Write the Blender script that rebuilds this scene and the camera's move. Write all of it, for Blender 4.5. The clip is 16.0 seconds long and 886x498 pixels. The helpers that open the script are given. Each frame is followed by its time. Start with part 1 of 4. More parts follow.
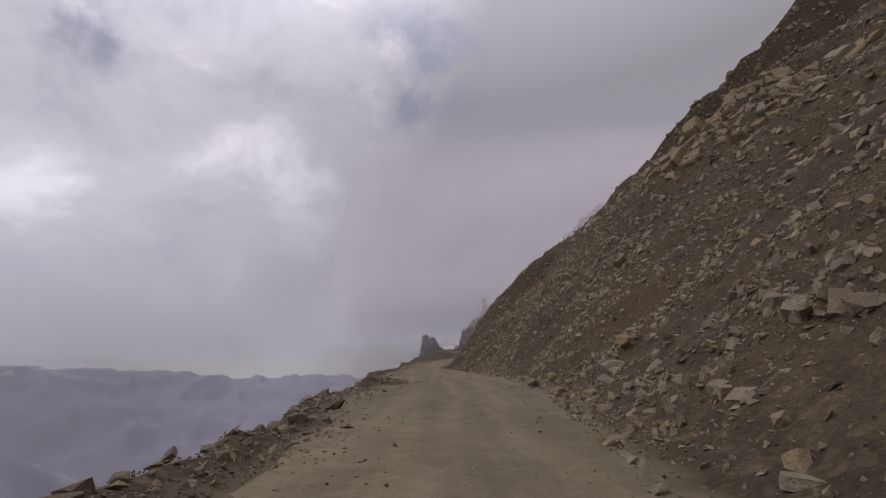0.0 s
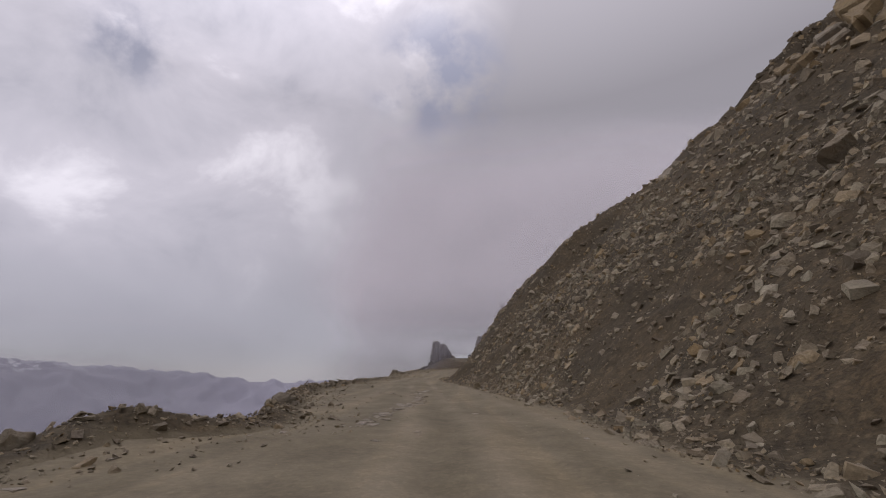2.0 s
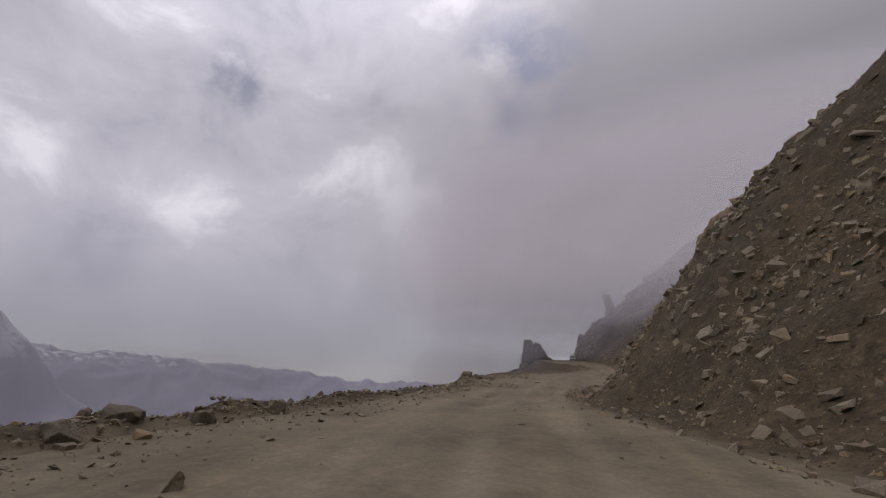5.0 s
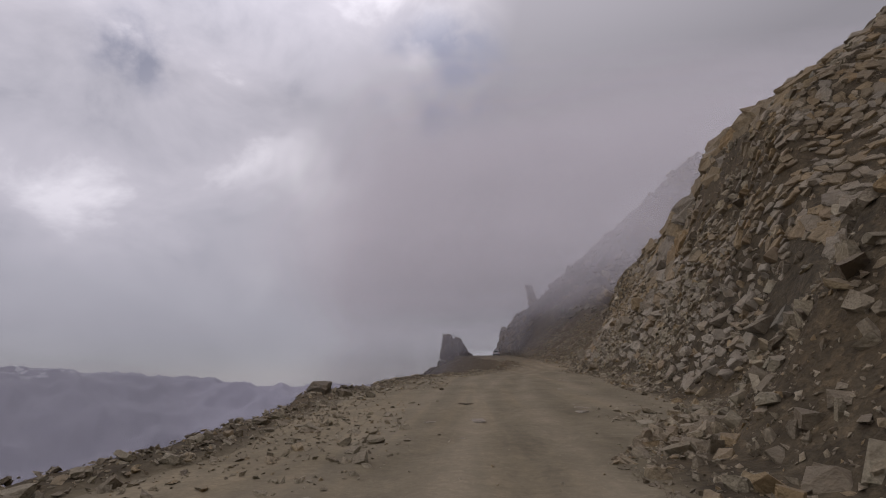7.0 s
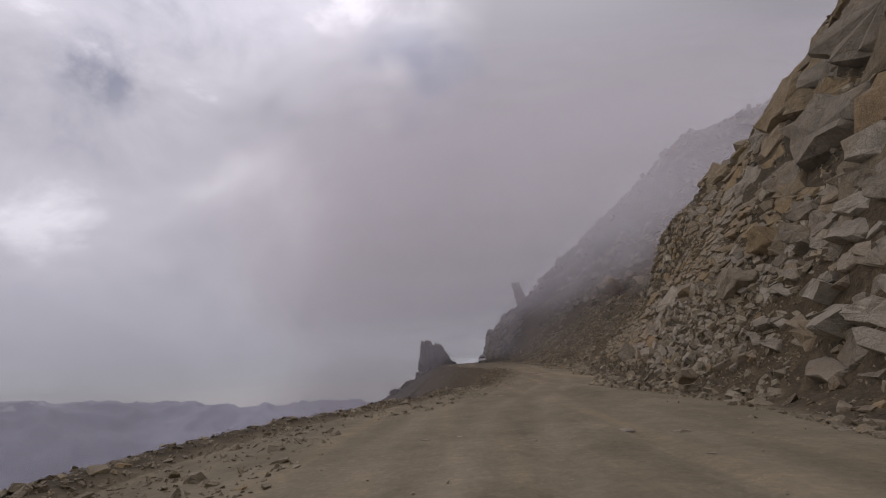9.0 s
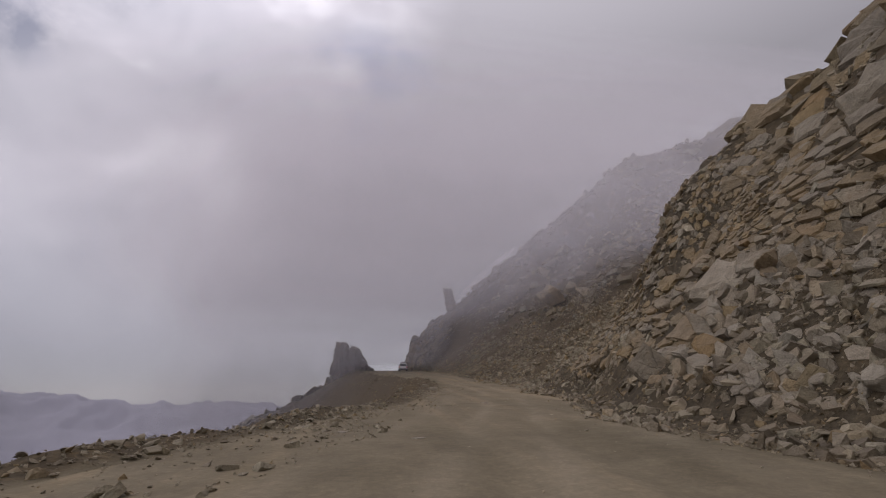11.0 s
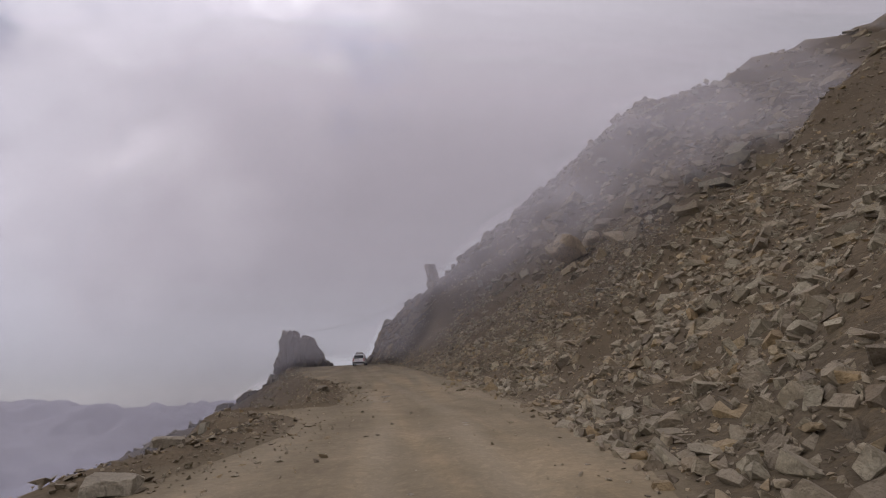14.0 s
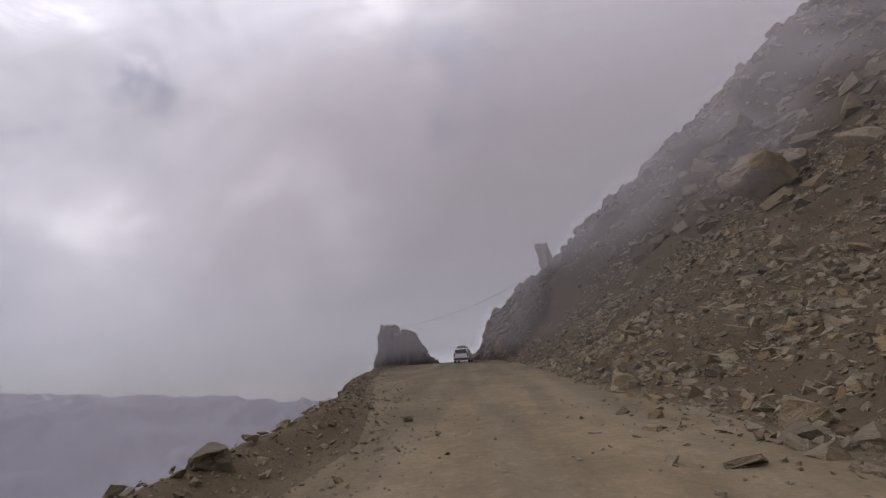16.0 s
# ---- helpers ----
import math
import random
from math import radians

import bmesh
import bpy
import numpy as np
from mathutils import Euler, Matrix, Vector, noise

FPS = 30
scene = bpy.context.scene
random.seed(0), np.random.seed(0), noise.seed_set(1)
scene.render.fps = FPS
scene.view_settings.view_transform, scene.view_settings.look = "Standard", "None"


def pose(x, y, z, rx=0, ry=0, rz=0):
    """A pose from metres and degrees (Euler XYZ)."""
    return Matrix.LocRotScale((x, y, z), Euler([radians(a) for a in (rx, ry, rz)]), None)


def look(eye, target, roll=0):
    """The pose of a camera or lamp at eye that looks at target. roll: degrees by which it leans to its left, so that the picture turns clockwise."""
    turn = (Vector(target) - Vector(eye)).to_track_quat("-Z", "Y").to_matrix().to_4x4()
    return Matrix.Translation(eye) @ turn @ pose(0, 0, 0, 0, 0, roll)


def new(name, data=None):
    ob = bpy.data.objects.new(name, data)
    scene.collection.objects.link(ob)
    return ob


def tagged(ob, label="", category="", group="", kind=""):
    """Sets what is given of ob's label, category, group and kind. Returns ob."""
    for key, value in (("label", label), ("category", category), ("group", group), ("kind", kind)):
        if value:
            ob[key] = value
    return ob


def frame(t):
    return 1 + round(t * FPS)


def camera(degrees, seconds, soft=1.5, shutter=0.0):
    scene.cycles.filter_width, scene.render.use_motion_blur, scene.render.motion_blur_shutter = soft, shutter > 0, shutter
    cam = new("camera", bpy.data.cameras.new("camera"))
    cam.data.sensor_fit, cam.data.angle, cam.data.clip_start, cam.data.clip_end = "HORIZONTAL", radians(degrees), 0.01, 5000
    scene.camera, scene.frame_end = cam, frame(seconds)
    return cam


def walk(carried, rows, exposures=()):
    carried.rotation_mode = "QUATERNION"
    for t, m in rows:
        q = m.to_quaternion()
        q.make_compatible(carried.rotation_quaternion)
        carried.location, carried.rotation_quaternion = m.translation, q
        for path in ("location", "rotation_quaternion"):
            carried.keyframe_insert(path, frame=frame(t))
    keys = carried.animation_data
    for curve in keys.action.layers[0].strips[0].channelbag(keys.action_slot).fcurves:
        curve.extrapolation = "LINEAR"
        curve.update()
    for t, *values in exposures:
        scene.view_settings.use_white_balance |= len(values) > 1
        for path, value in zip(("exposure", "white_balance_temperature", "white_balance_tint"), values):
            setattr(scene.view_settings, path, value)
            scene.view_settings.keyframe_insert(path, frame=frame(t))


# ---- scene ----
cam = camera(92.4, 16.0, 1.1)
PATH = [
    (0, (-0.066, 0.016, 1.416), (-0.046, 1.951, 1.922), -2.1),
    (0.5, (0.284, 5.542, 1.349), (0.292, 7.472, 1.872), -2.3),
    (1, (0.533, 10.768, 1.193), (0.516, 12.699, 1.714), 0.1),
    (1.5, (1.021, 16.086, 1.27), (0.987, 18.019, 1.783), -0.1),
    (2, (1.376, 20.866, 1.142), (1.311, 22.787, 1.694), -0.0),
    (2.5, (1.333, 26.065, 1.305), (1.21, 27.979, 1.871), 1.6),
    (3, (1.161, 30.898, 1.314), (0.921, 32.821, 1.811), 1.1),
    (3.5, (0.622, 35.604, 1.222), (0.276, 37.511, 1.715), 0.6),
    (4, (0.073, 40.35, 1.168), (-0.4, 42.214, 1.719), 3.6),
    (4.2, (-0.231, 42.103, 1.045), (-0.732, 43.961, 1.592), 3.8),
    (6.3, (-1.843, 58.553, 1.435), (-2.141, 60.442, 2.019), -3.7),
    (6.5, (-1.891, 60.823, 1.488), (-2.138, 62.723, 2.062), -2.8),
    (7, (-1.861, 66.081, 1.56), (-1.955, 68.0, 2.117), -0.9),
    (7.5, (-1.568, 70.9, 1.688), (-1.558, 72.814, 2.268), 0.2),
    (8, (-0.995, 75.238, 1.651), (-0.969, 77.13, 2.297), -3.4),
    (8.5, (-0.671, 79.416, 2.049), (-0.688, 81.328, 2.635), -3.6),
    (9, (-0.316, 83.593, 2.135), (-0.329, 85.503, 2.728), -4.1),
    (9.2, (-0.319, 85.245, 2.116), (-0.297, 87.156, 2.704), -3.6),
    (11.3, (1.43, 96.952, 2.285), (1.768, 98.817, 2.925), -1.2),
    (11.5, (1.975, 98.816, 2.317), (2.342, 100.67, 2.973), -1.4),
    (12, (3.198, 102.978, 2.579), (3.607, 104.829, 3.217), 0.5),
    (12.5, (4.396, 106.854, 2.766), (4.819, 108.715, 3.364), 1.0),
    (13, (5.588, 110.566, 3.069), (6.004, 112.418, 3.697), -2.3),
    (13.5, (6.612, 114.495, 3.12), (7.012, 116.372, 3.683), -2.0),
    (14, (7.554, 118.199, 3.188), (7.883, 120.084, 3.768), -3.0),
    (14.5, (8.216, 121.882, 3.295), (8.416, 123.77, 3.923), -1.9),
    (15, (8.65, 125.398, 3.462), (8.758, 127.311, 4.038), -3.7),
    (15.5, (8.767, 128.72, 3.544), (8.741, 130.631, 4.133), -2.9),
    (16, (8.732, 131.764, 3.674), (8.56, 133.667, 4.263), -3.7),
]
walk(cam, [(t, look(eye, target, roll)) for t, eye, target, roll in PATH],
     [(0, 0.02, 6350, 13), (3, 0.12, 6350, 13), (4, -0.04, 6350, 12.5), (6.5, -0.13, 6350, 12.5), (7.5, -0.02, 6350, 12.5), (9, -0.05, 6350, 12.5), (12, 0.21, 6350, 12.5), (13.5, 0.37, 6350, 12.5), (15.5, 0.37, 6350, 12.5), (16, 0.24, 6350, 12.5)])

# ---------------------------------------------------------------- sky and light
SUN_AZ, SUN_EL = radians(56), radians(42)          # to the left of +y, and up
sun_way = Vector((-math.sin(SUN_AZ) * math.cos(SUN_EL), math.cos(SUN_AZ) * math.cos(SUN_EL), math.sin(SUN_EL)))


def node(tree, kind, at=None, **values):
    n = tree.nodes.new(kind)
    for key, value in values.items():
        setattr(n, key, value)
    for key, value in (at or {}).items():
        n.inputs[key].default_value = value
    return n


def ramp(tree, source, stops):
    n = tree.nodes.new("ShaderNodeValToRGB")
    while len(n.color_ramp.elements) < len(stops):
        n.color_ramp.elements.new(0.5)
    for e, (p, c) in zip(n.color_ramp.elements, stops):
        e.position, e.color = p, (*c, 1)
    tree.links.new(source, n.inputs[0])
    return n


world = bpy.data.worlds.new("overcast")
scene.world = world
world.use_nodes = True
wt = world.node_tree
wt.nodes.clear()
w_out = node(wt, "ShaderNodeOutputWorld")
w_bg = node(wt, "ShaderNodeBackground", {"Strength": 1.0})
w_sky = node(wt, "ShaderNodeTexSky", sky_type="NISHITA", sun_disc=False, sun_elevation=SUN_EL, sun_rotation=-SUN_AZ, altitude=4000)
w_dim = node(wt, "ShaderNodeVectorMath", operation="SCALE")
w_dim.inputs["Scale"].default_value = 0.1
wt.links.new(w_sky.outputs[0], w_dim.inputs[0])
w_co = node(wt, "ShaderNodeTexCoord")
w_flat = node(wt, "ShaderNodeMapping", {"Scale": (1.0, 1.0, 1.35), "Location": (0.35, 0.2, 0.1)})
wt.links.new(w_co.outputs["Generated"], w_flat.inputs[0])
w_n1 = node(wt, "ShaderNodeTexNoise", {"Scale": 4.2, "Detail": 8.0, "Roughness": 0.55, "Distortion": 0.3})
w_n2 = node(wt, "ShaderNodeTexNoise", {"Scale": 1.1, "Detail": 3.0, "Roughness": 0.5})
for n in (w_n1, w_n2):
    wt.links.new(w_flat.outputs[0], n.inputs["Vector"])
# the thin part of the cloud, where the sun stands behind it, is brighter and more broken
w_dot = node(wt, "ShaderNodeVectorMath", operation="DOT_PRODUCT")
w_dot.inputs[1].default_value = sun_way
wt.links.new(w_co.outputs["Generated"], w_dot.inputs[0])
w_near = ramp(wt, w_dot.outputs["Value"], [(0.68, (0, 0, 0)), (0.985, (1, 1, 1))])
w_hz = node(wt, "ShaderNodeSeparateXYZ")
wt.links.new(w_co.outputs["Generated"], w_hz.inputs[0])
w_lift = node(wt, "ShaderNodeMapRange", {"From Min": -0.02, "From Max": 0.34, "To Min": 0.25, "To Max": 1.0}, interpolation_type="SMOOTHSTEP")
wt.links.new(w_hz.outputs[2], w_lift.inputs[0])
w_thin = node(wt, "ShaderNodeMath", operation="MULTIPLY")
wt.links.new(w_near.outputs[0], w_thin.inputs[0])
wt.links.new(w_lift.outputs[0], w_thin.inputs[1])
w_c1 = ramp(wt, w_n1.outputs[0], [(0.30, (0.27, 0.26, 0.30)), (0.40, (0.39, 0.37, 0.405)), (0.54, (0.50, 0.47, 0.505)), (0.66, (0.80, 0.765, 0.79))])
w_c2 = ramp(wt, w_n2.outputs[0], [(0.3, (0.86, 0.85, 0.88)), (0.7, (1.1, 1.08, 1.1))])
w_mul = node(wt, "ShaderNodeMix", data_type="RGBA", blend_type="MULTIPLY")
w_mul.inputs[0].default_value = 1.0
wt.links.new(w_c1.outputs[0], w_mul.inputs[6])
wt.links.new(w_c2.outputs[0], w_mul.inputs[7])
w_even = node(wt, "ShaderNodeMix", data_type="RGBA")
w_even.inputs[6].default_value = (0.318, 0.299, 0.316, 1)
wt.links.new(w_thin.outputs[0], w_even.inputs[0])
wt.links.new(w_mul.outputs[2], w_even.inputs[7])
# paler towards the horizon
w_fore = node(wt, "ShaderNodeMapRange", {"From Min": 0.02, "From Max": 0.42, "To Min": 1.18, "To Max": 1.0})
wt.links.new(w_hz.outputs[2], w_fore.inputs[0])
w_pale = node(wt, "ShaderNodeVectorMath", operation="SCALE")
wt.links.new(w_even.outputs[2], w_pale.inputs[0])
wt.links.new(w_fore.outputs[0], w_pale.inputs["Scale"])
w_glow = node(wt, "ShaderNodeMix", data_type="RGBA", blend_type="ADD")
w_glow.inputs[0].default_value = 0.17
wt.links.new(w_pale.outputs[0], w_glow.inputs[6])
wt.links.new(w_thin.outputs[0], w_glow.inputs[7])
# two thin places where the blue behind the cloud shows
for way, wide, narrow in (((-0.035, 0.795, 0.605), 0.986, 0.9965), ((-0.575, 0.60, 0.556), 0.9968, 0.9995)):
    w_gap = node(wt, "ShaderNodeVectorMath", operation="DOT_PRODUCT")
    w_gap.inputs[1].default_value = Vector(way).normalized()
    wt.links.new(w_co.outputs["Generated"], w_gap.inputs[0])
    w_in = ramp(wt, w_gap.outputs["Value"], [(wide, (0, 0, 0)), (narrow, (1, 1, 1))])
    w_n3 = node(wt, "ShaderNodeTexNoise", {"Scale": 11.0, "Detail": 6.0, "Roughness": 0.55})
    wt.links.new(w_co.outputs["Generated"], w_n3.inputs["Vector"])
    w_rag = ramp(wt, w_n3.outputs[0], [(0.42, (0, 0, 0)), (0.62, (0.75, 0.75, 0.75))])
    w_fac = node(wt, "ShaderNodeMath", operation="MULTIPLY")
    wt.links.new(w_in.outputs[0], w_fac.inputs[0])
    wt.links.new(w_rag.outputs[0], w_fac.inputs[1])
    w_hole = node(wt, "ShaderNodeMix", data_type="RGBA")
    w_hole.inputs[7].default_value = (0.235, 0.245, 0.32, 1)
    wt.links.new(w_fac.outputs[0], w_hole.inputs[0])
    wt.links.new(w_glow.outputs[2], w_hole.inputs[6])
    w_glow = w_hole
# unseen half of the sky behind the road's outset, brightened to light the veils
w_yy = node(wt, "ShaderNodeSeparateXYZ")
wt.links.new(w_co.outputs["Generated"], w_yy.inputs[0])
w_back = node(wt, "ShaderNodeMapRange", {"From Min": 0.15, "From Max": -0.7, "To Min": 1.0, "To Max": 1.7})
wt.links.new(w_yy.outputs[1], w_back.inputs[0])
w_lit = node(wt, "ShaderNodeVectorMath", operation="SCALE")
wt.links.new(w_glow.outputs[2], w_lit.inputs[0])
wt.links.new(w_back.outputs[0], w_lit.inputs["Scale"])
w_mix = node(wt, "ShaderNodeMix", data_type="RGBA")
w_mix.inputs[0].default_value = 0.93
wt.links.new(w_dim.outputs[0], w_mix.inputs[6])
wt.links.new(w_lit.outputs[0], w_mix.inputs[7])
# overcast sky: the zenith is the brightest part
w_sep = node(wt, "ShaderNodeSeparateXYZ")
wt.links.new(w_co.outputs["Generated"], w_sep.inputs[0])
w_top = node(wt, "ShaderNodeMapRange", {"From Min": 0.55, "From Max": 1.0, "To Min": 1.0, "To Max": 2.6})
wt.links.new(w_sep.outputs[2], w_top.inputs[0])
w_high = node(wt, "ShaderNodeVectorMath", operation="SCALE")
wt.links.new(w_mix.outputs[2], w_high.inputs[0])
wt.links.new(w_top.outputs[0], w_high.inputs["Scale"])
wt.links.new(w_high.outputs[0], w_bg.inputs[0])
wt.links.new(w_bg.outputs[0], w_out.inputs[0])

lamp = bpy.data.lights.new("sun", "SUN")
lamp.energy, lamp.angle, lamp.color = 0.32, radians(22), (1.0, 0.95, 0.88)
sun = new("sun", lamp)
sun.matrix_world = look((0, 0, 80), Vector((0, 0, 80)) - sun_way)

# ---------------------------------------------------------------- materials


def material(name):
    m = bpy.data.materials.new(name)
    m.use_nodes = True
    t = m.node_tree
    b = t.nodes["Principled BSDF"]
    return m, t, b


def noise_tex(t, scale, detail=5.0, rough=0.6, vector=None, distortion=0.0):
    n = node(t, "ShaderNodeTexNoise", {"Scale": scale, "Detail": detail, "Roughness": rough, "Distortion": distortion})
    if vector is not None:
        t.links.new(vector, n.inputs["Vector"])
    return n


def mixed(t, kind, fac, a, b):
    n = node(t, "ShaderNodeMix", data_type="RGBA", blend_type=kind)
    for socket, value in ((n.inputs[0], fac), (n.inputs[6], a), (n.inputs[7], b)):
        if hasattr(value, "links"):
            t.links.new(value, socket)
        else:
            socket.default_value = value
    return n.outputs[2]


def bumped(t, b, height, strength, distance):
    n = node(t, "ShaderNodeBump", {"Strength": strength, "Distance": distance})
    t.links.new(height, n.inputs["Height"])
    t.links.new(n.outputs[0], b.inputs["Normal"])


def earth(name, stops, fine=9.0, broad=0.25, tint=(0.36, 0.25, 0.14, 1), tinted=0.35, bump=0.5, gritty=0.24):
    m, t, b = material(name)
    co = node(t, "ShaderNodeTexCoord").outputs["Object"]
    n1, n2, n3 = noise_tex(t, fine, 8, 0.68, co), noise_tex(t, broad, 5, 0.6, co), noise_tex(t, fine * 6, 4, 0.6, co)
    base = ramp(t, n1.outputs[0], stops)
    spots = ramp(t, n2.outputs[0], [(0.42, (0, 0, 0)), (0.7, (tinted,) * 3)])
    c = mixed(t, "MIX", spots.outputs[0], base.outputs[0], tint)
    grit = ramp(t, n3.outputs[0], [(0.3, (1 - gritty,) * 3), (0.7, (1 + 0.8 * gritty,) * 3)])
    c = mixed(t, "MULTIPLY", 1.0, c, grit.outputs[0])
    t.links.new(c, b.inputs["Base Color"])
    b.inputs["Roughness"].default_value = 0.95
    b.inputs["Specular IOR Level"].default_value = 0.2
    mixh = node(t, "ShaderNodeMath", operation="ADD")
    t.links.new(n1.outputs[0], mixh.inputs[0])
    t.links.new(n3.outputs[0], mixh.inputs[1])
    bumped(t, b, mixh.outputs[0], bump, 0.06)
    return m


def stone(name, per_object, stops):
    m, t, b = material(name)
    co = node(t, "ShaderNodeNewGeometry").outputs["Position"]
    if per_object:
        rnd = node(t, "ShaderNodeObjectInfo").outputs["Random"]
    else:
        rnd = node(t, "ShaderNodeNewGeometry").outputs["Random Per Island"]
    kind = ramp(t, rnd, stops)
    n1, n2 = noise_tex(t, 2.2, 6, 0.65, co), noise_tex(t, 28.0, 5, 0.7, co)
    r1 = ramp(t, n1.outputs[0], [(0.3, (0.68, 0.66, 0.64)), (0.68, (1.16, 1.14, 1.1))])
    r2 = ramp(t, n2.outputs[0], [(0.3, (0.78, 0.78, 0.78)), (0.7, (1.15, 1.15, 1.15))])
    c = mixed(t, "MULTIPLY", 1.0, kind.outputs[0], r1.outputs[0])
    c = mixed(t, "MULTIPLY", 1.0, c, r2.outputs[0])
    # hairline joints and weathered seams
    warp = node(t, "ShaderNodeVectorMath", {1: (0.35, 0.35, 0.35)}, operation="MULTIPLY_ADD")
    t.links.new(noise_tex(t, 1.7, 4, 0.6, co).outputs["Color"], warp.inputs[0])
    t.links.new(co, warp.inputs[2])
    seam = node(t, "ShaderNodeTexVoronoi", {"Scale": 1.5, "Randomness": 1.0}, feature="DISTANCE_TO_EDGE")
    t.links.new(warp.outputs[0], seam.inputs["Vector"])
    line = ramp(t, seam.outputs["Distance"], [(0.0, (0.42, 0.40, 0.38)), (0.035, (1, 1, 1))])
    some = ramp(t, noise_tex(t, 0.9, 3, 0.6, co).outputs[0], [(0.42, (0, 0, 0)), (0.62, (0.6, 0.6, 0.6))])
    c = mixed(t, "MULTIPLY", some.outputs[0], c, line.outputs[0])
    rust = ramp(t, noise_tex(t, 0.8, 5, 0.7, co).outputs[0], [(0.5, (0, 0, 0)), (0.72, (0.55, 0.55, 0.55))])
    c = mixed(t, "MIX", rust.outputs[0], c, (0.24, 0.165, 0.085, 1))
    # dust lying on faces that look up
    geo = node(t, "ShaderNodeNewGeometry")
    sep = node(t, "ShaderNodeSeparateXYZ")
    t.links.new(geo.outputs["Normal"], sep.inputs[0])
    dust = ramp(t, sep.outputs[2], [(0.35, (0, 0, 0)), (0.95, (0.4, 0.4, 0.4))])
    c = mixed(t, "MIX", dust.outputs[0], c, (0.22, 0.182, 0.138, 1))
    t.links.new(c, b.inputs["Base Color"])
    b.inputs["Roughness"].default_value = 0.9
    b.inputs["Specular IOR Level"].default_value = 0.25
    both = node(t, "ShaderNodeMath", operation="MULTIPLY_ADD")
    t.links.new(line.outputs[0], both.inputs[0])
    both.inputs[1].default_value = 0.5
    t.links.new(n2.outputs[0], both.inputs[2])
    lumps = node(t, "ShaderNodeMath", {1: 3.5}, operation="MULTIPLY_ADD")
    t.links.new(noise_tex(t, 5.0, 9, 0.62, co, 0.4).outputs[0], lumps.inputs[0])
    t.links.new(both.outputs[0], lumps.inputs[2])
    bumped(t, b, lumps.outputs[0], 0.75, 0.05)
    return m


def plain(name, color, rough=0.5, metal=0.0, coat=0.0):
    m, t, b = material(name)
    n = noise_tex(t, 6.0, 4, 0.6, node(t, "ShaderNodeTexCoord").outputs["Object"])
    r = ramp(t, n.outputs[0], [(0.3, tuple(v * 0.9 for v in color)), (0.7, tuple(min(1, v * 1.05) for v in color))])
    t.links.new(r.outputs[0], b.inputs["Base Color"])
    b.inputs["Roughness"].default_value, b.inputs["Metallic"].default_value = rough, metal
    b.inputs["Coat Weight"].default_value = coat
    return m


GREYS = [(0.0, (0.14, 0.117, 0.083)), (0.25, (0.225, 0.191, 0.133)), (0.5, (0.285, 0.246, 0.177)), (0.75, (0.345, 0.295, 0.203)), (0.88, (0.325, 0.240, 0.128)), (1.0, (0.46, 0.41, 0.30))]
def streaked(m):
    """Lays long pale and dark wheel tracks along y over an earth material."""
    t = m.node_tree
    b = t.nodes["Principled BSDF"]
    old = b.inputs["Base Color"].links[0].from_socket
    co = node(t, "ShaderNodeTexCoord").outputs["Object"]
    mp = node(t, "ShaderNodeMapping", {"Scale": (0.9, 0.05, 1), "Rotation": (0, 0, radians(3))})
    t.links.new(co, mp.inputs[0])
    n = noise_tex(t, 1.0, 4, 0.55, mp.outputs[0], 0.3)
    r = ramp(t, n.outputs[0], [(0.36, (0.9, 0.9, 0.88)), (0.5, (1.0, 1.0, 1.0)), (0.64, (1.22, 1.19, 1.14))])
    sep = node(t, "ShaderNodeSeparateXYZ")
    t.links.new(co, sep.inputs[0])
    wav = node(t, "ShaderNodeMath", {1: 30.0}, operation="MULTIPLY_ADD")
    t.links.new(noise_tex(t, 0.12, 4, 0.6, co).outputs[0], wav.inputs[0])
    t.links.new(sep.outputs[1], wav.inputs[2])
    warm = node(t, "ShaderNodeMapRange", {"From Min": 105.0, "From Max": 140.0, "To Max": 0.28})
    t.links.new(wav.outputs[0], warm.inputs[0])
    old = mixed(t, "MIX", warm.outputs[0], old, (0.245, 0.182, 0.112, 1))
    blot = ramp(t, noise_tex(t, 0.35, 6, 0.65, co).outputs[0], [(0.35, (0.8, 0.8, 0.78)), (0.65, (1.12, 1.12, 1.12))])
    c = mixed(t, "MULTIPLY", 1.0, old, r.outputs[0])
    c = mixed(t, "MULTIPLY", 1.0, c, blot.outputs[0])
    # dust ground pale in the wheel tracks
    worn_in = node(t, "ShaderNodeMath", operation="MULTIPLY")
    t.links.new(node(t, "ShaderNodeAttribute", attribute_name="track").outputs["Fac"], worn_in.inputs[0])
    t.links.new(ramp(t, noise_tex(t, 0.3, 5, 0.6, co).outputs[0], [(0.38, (0.08, 0.08, 0.08)), (0.62, (0.6, 0.6, 0.6))]).outputs[0], worn_in.inputs[1])
    t.links.new(mixed(t, "MIX", worn_in.outputs[0], c, (0.268, 0.226, 0.158, 1)), b.inputs["Base Color"])
    return m


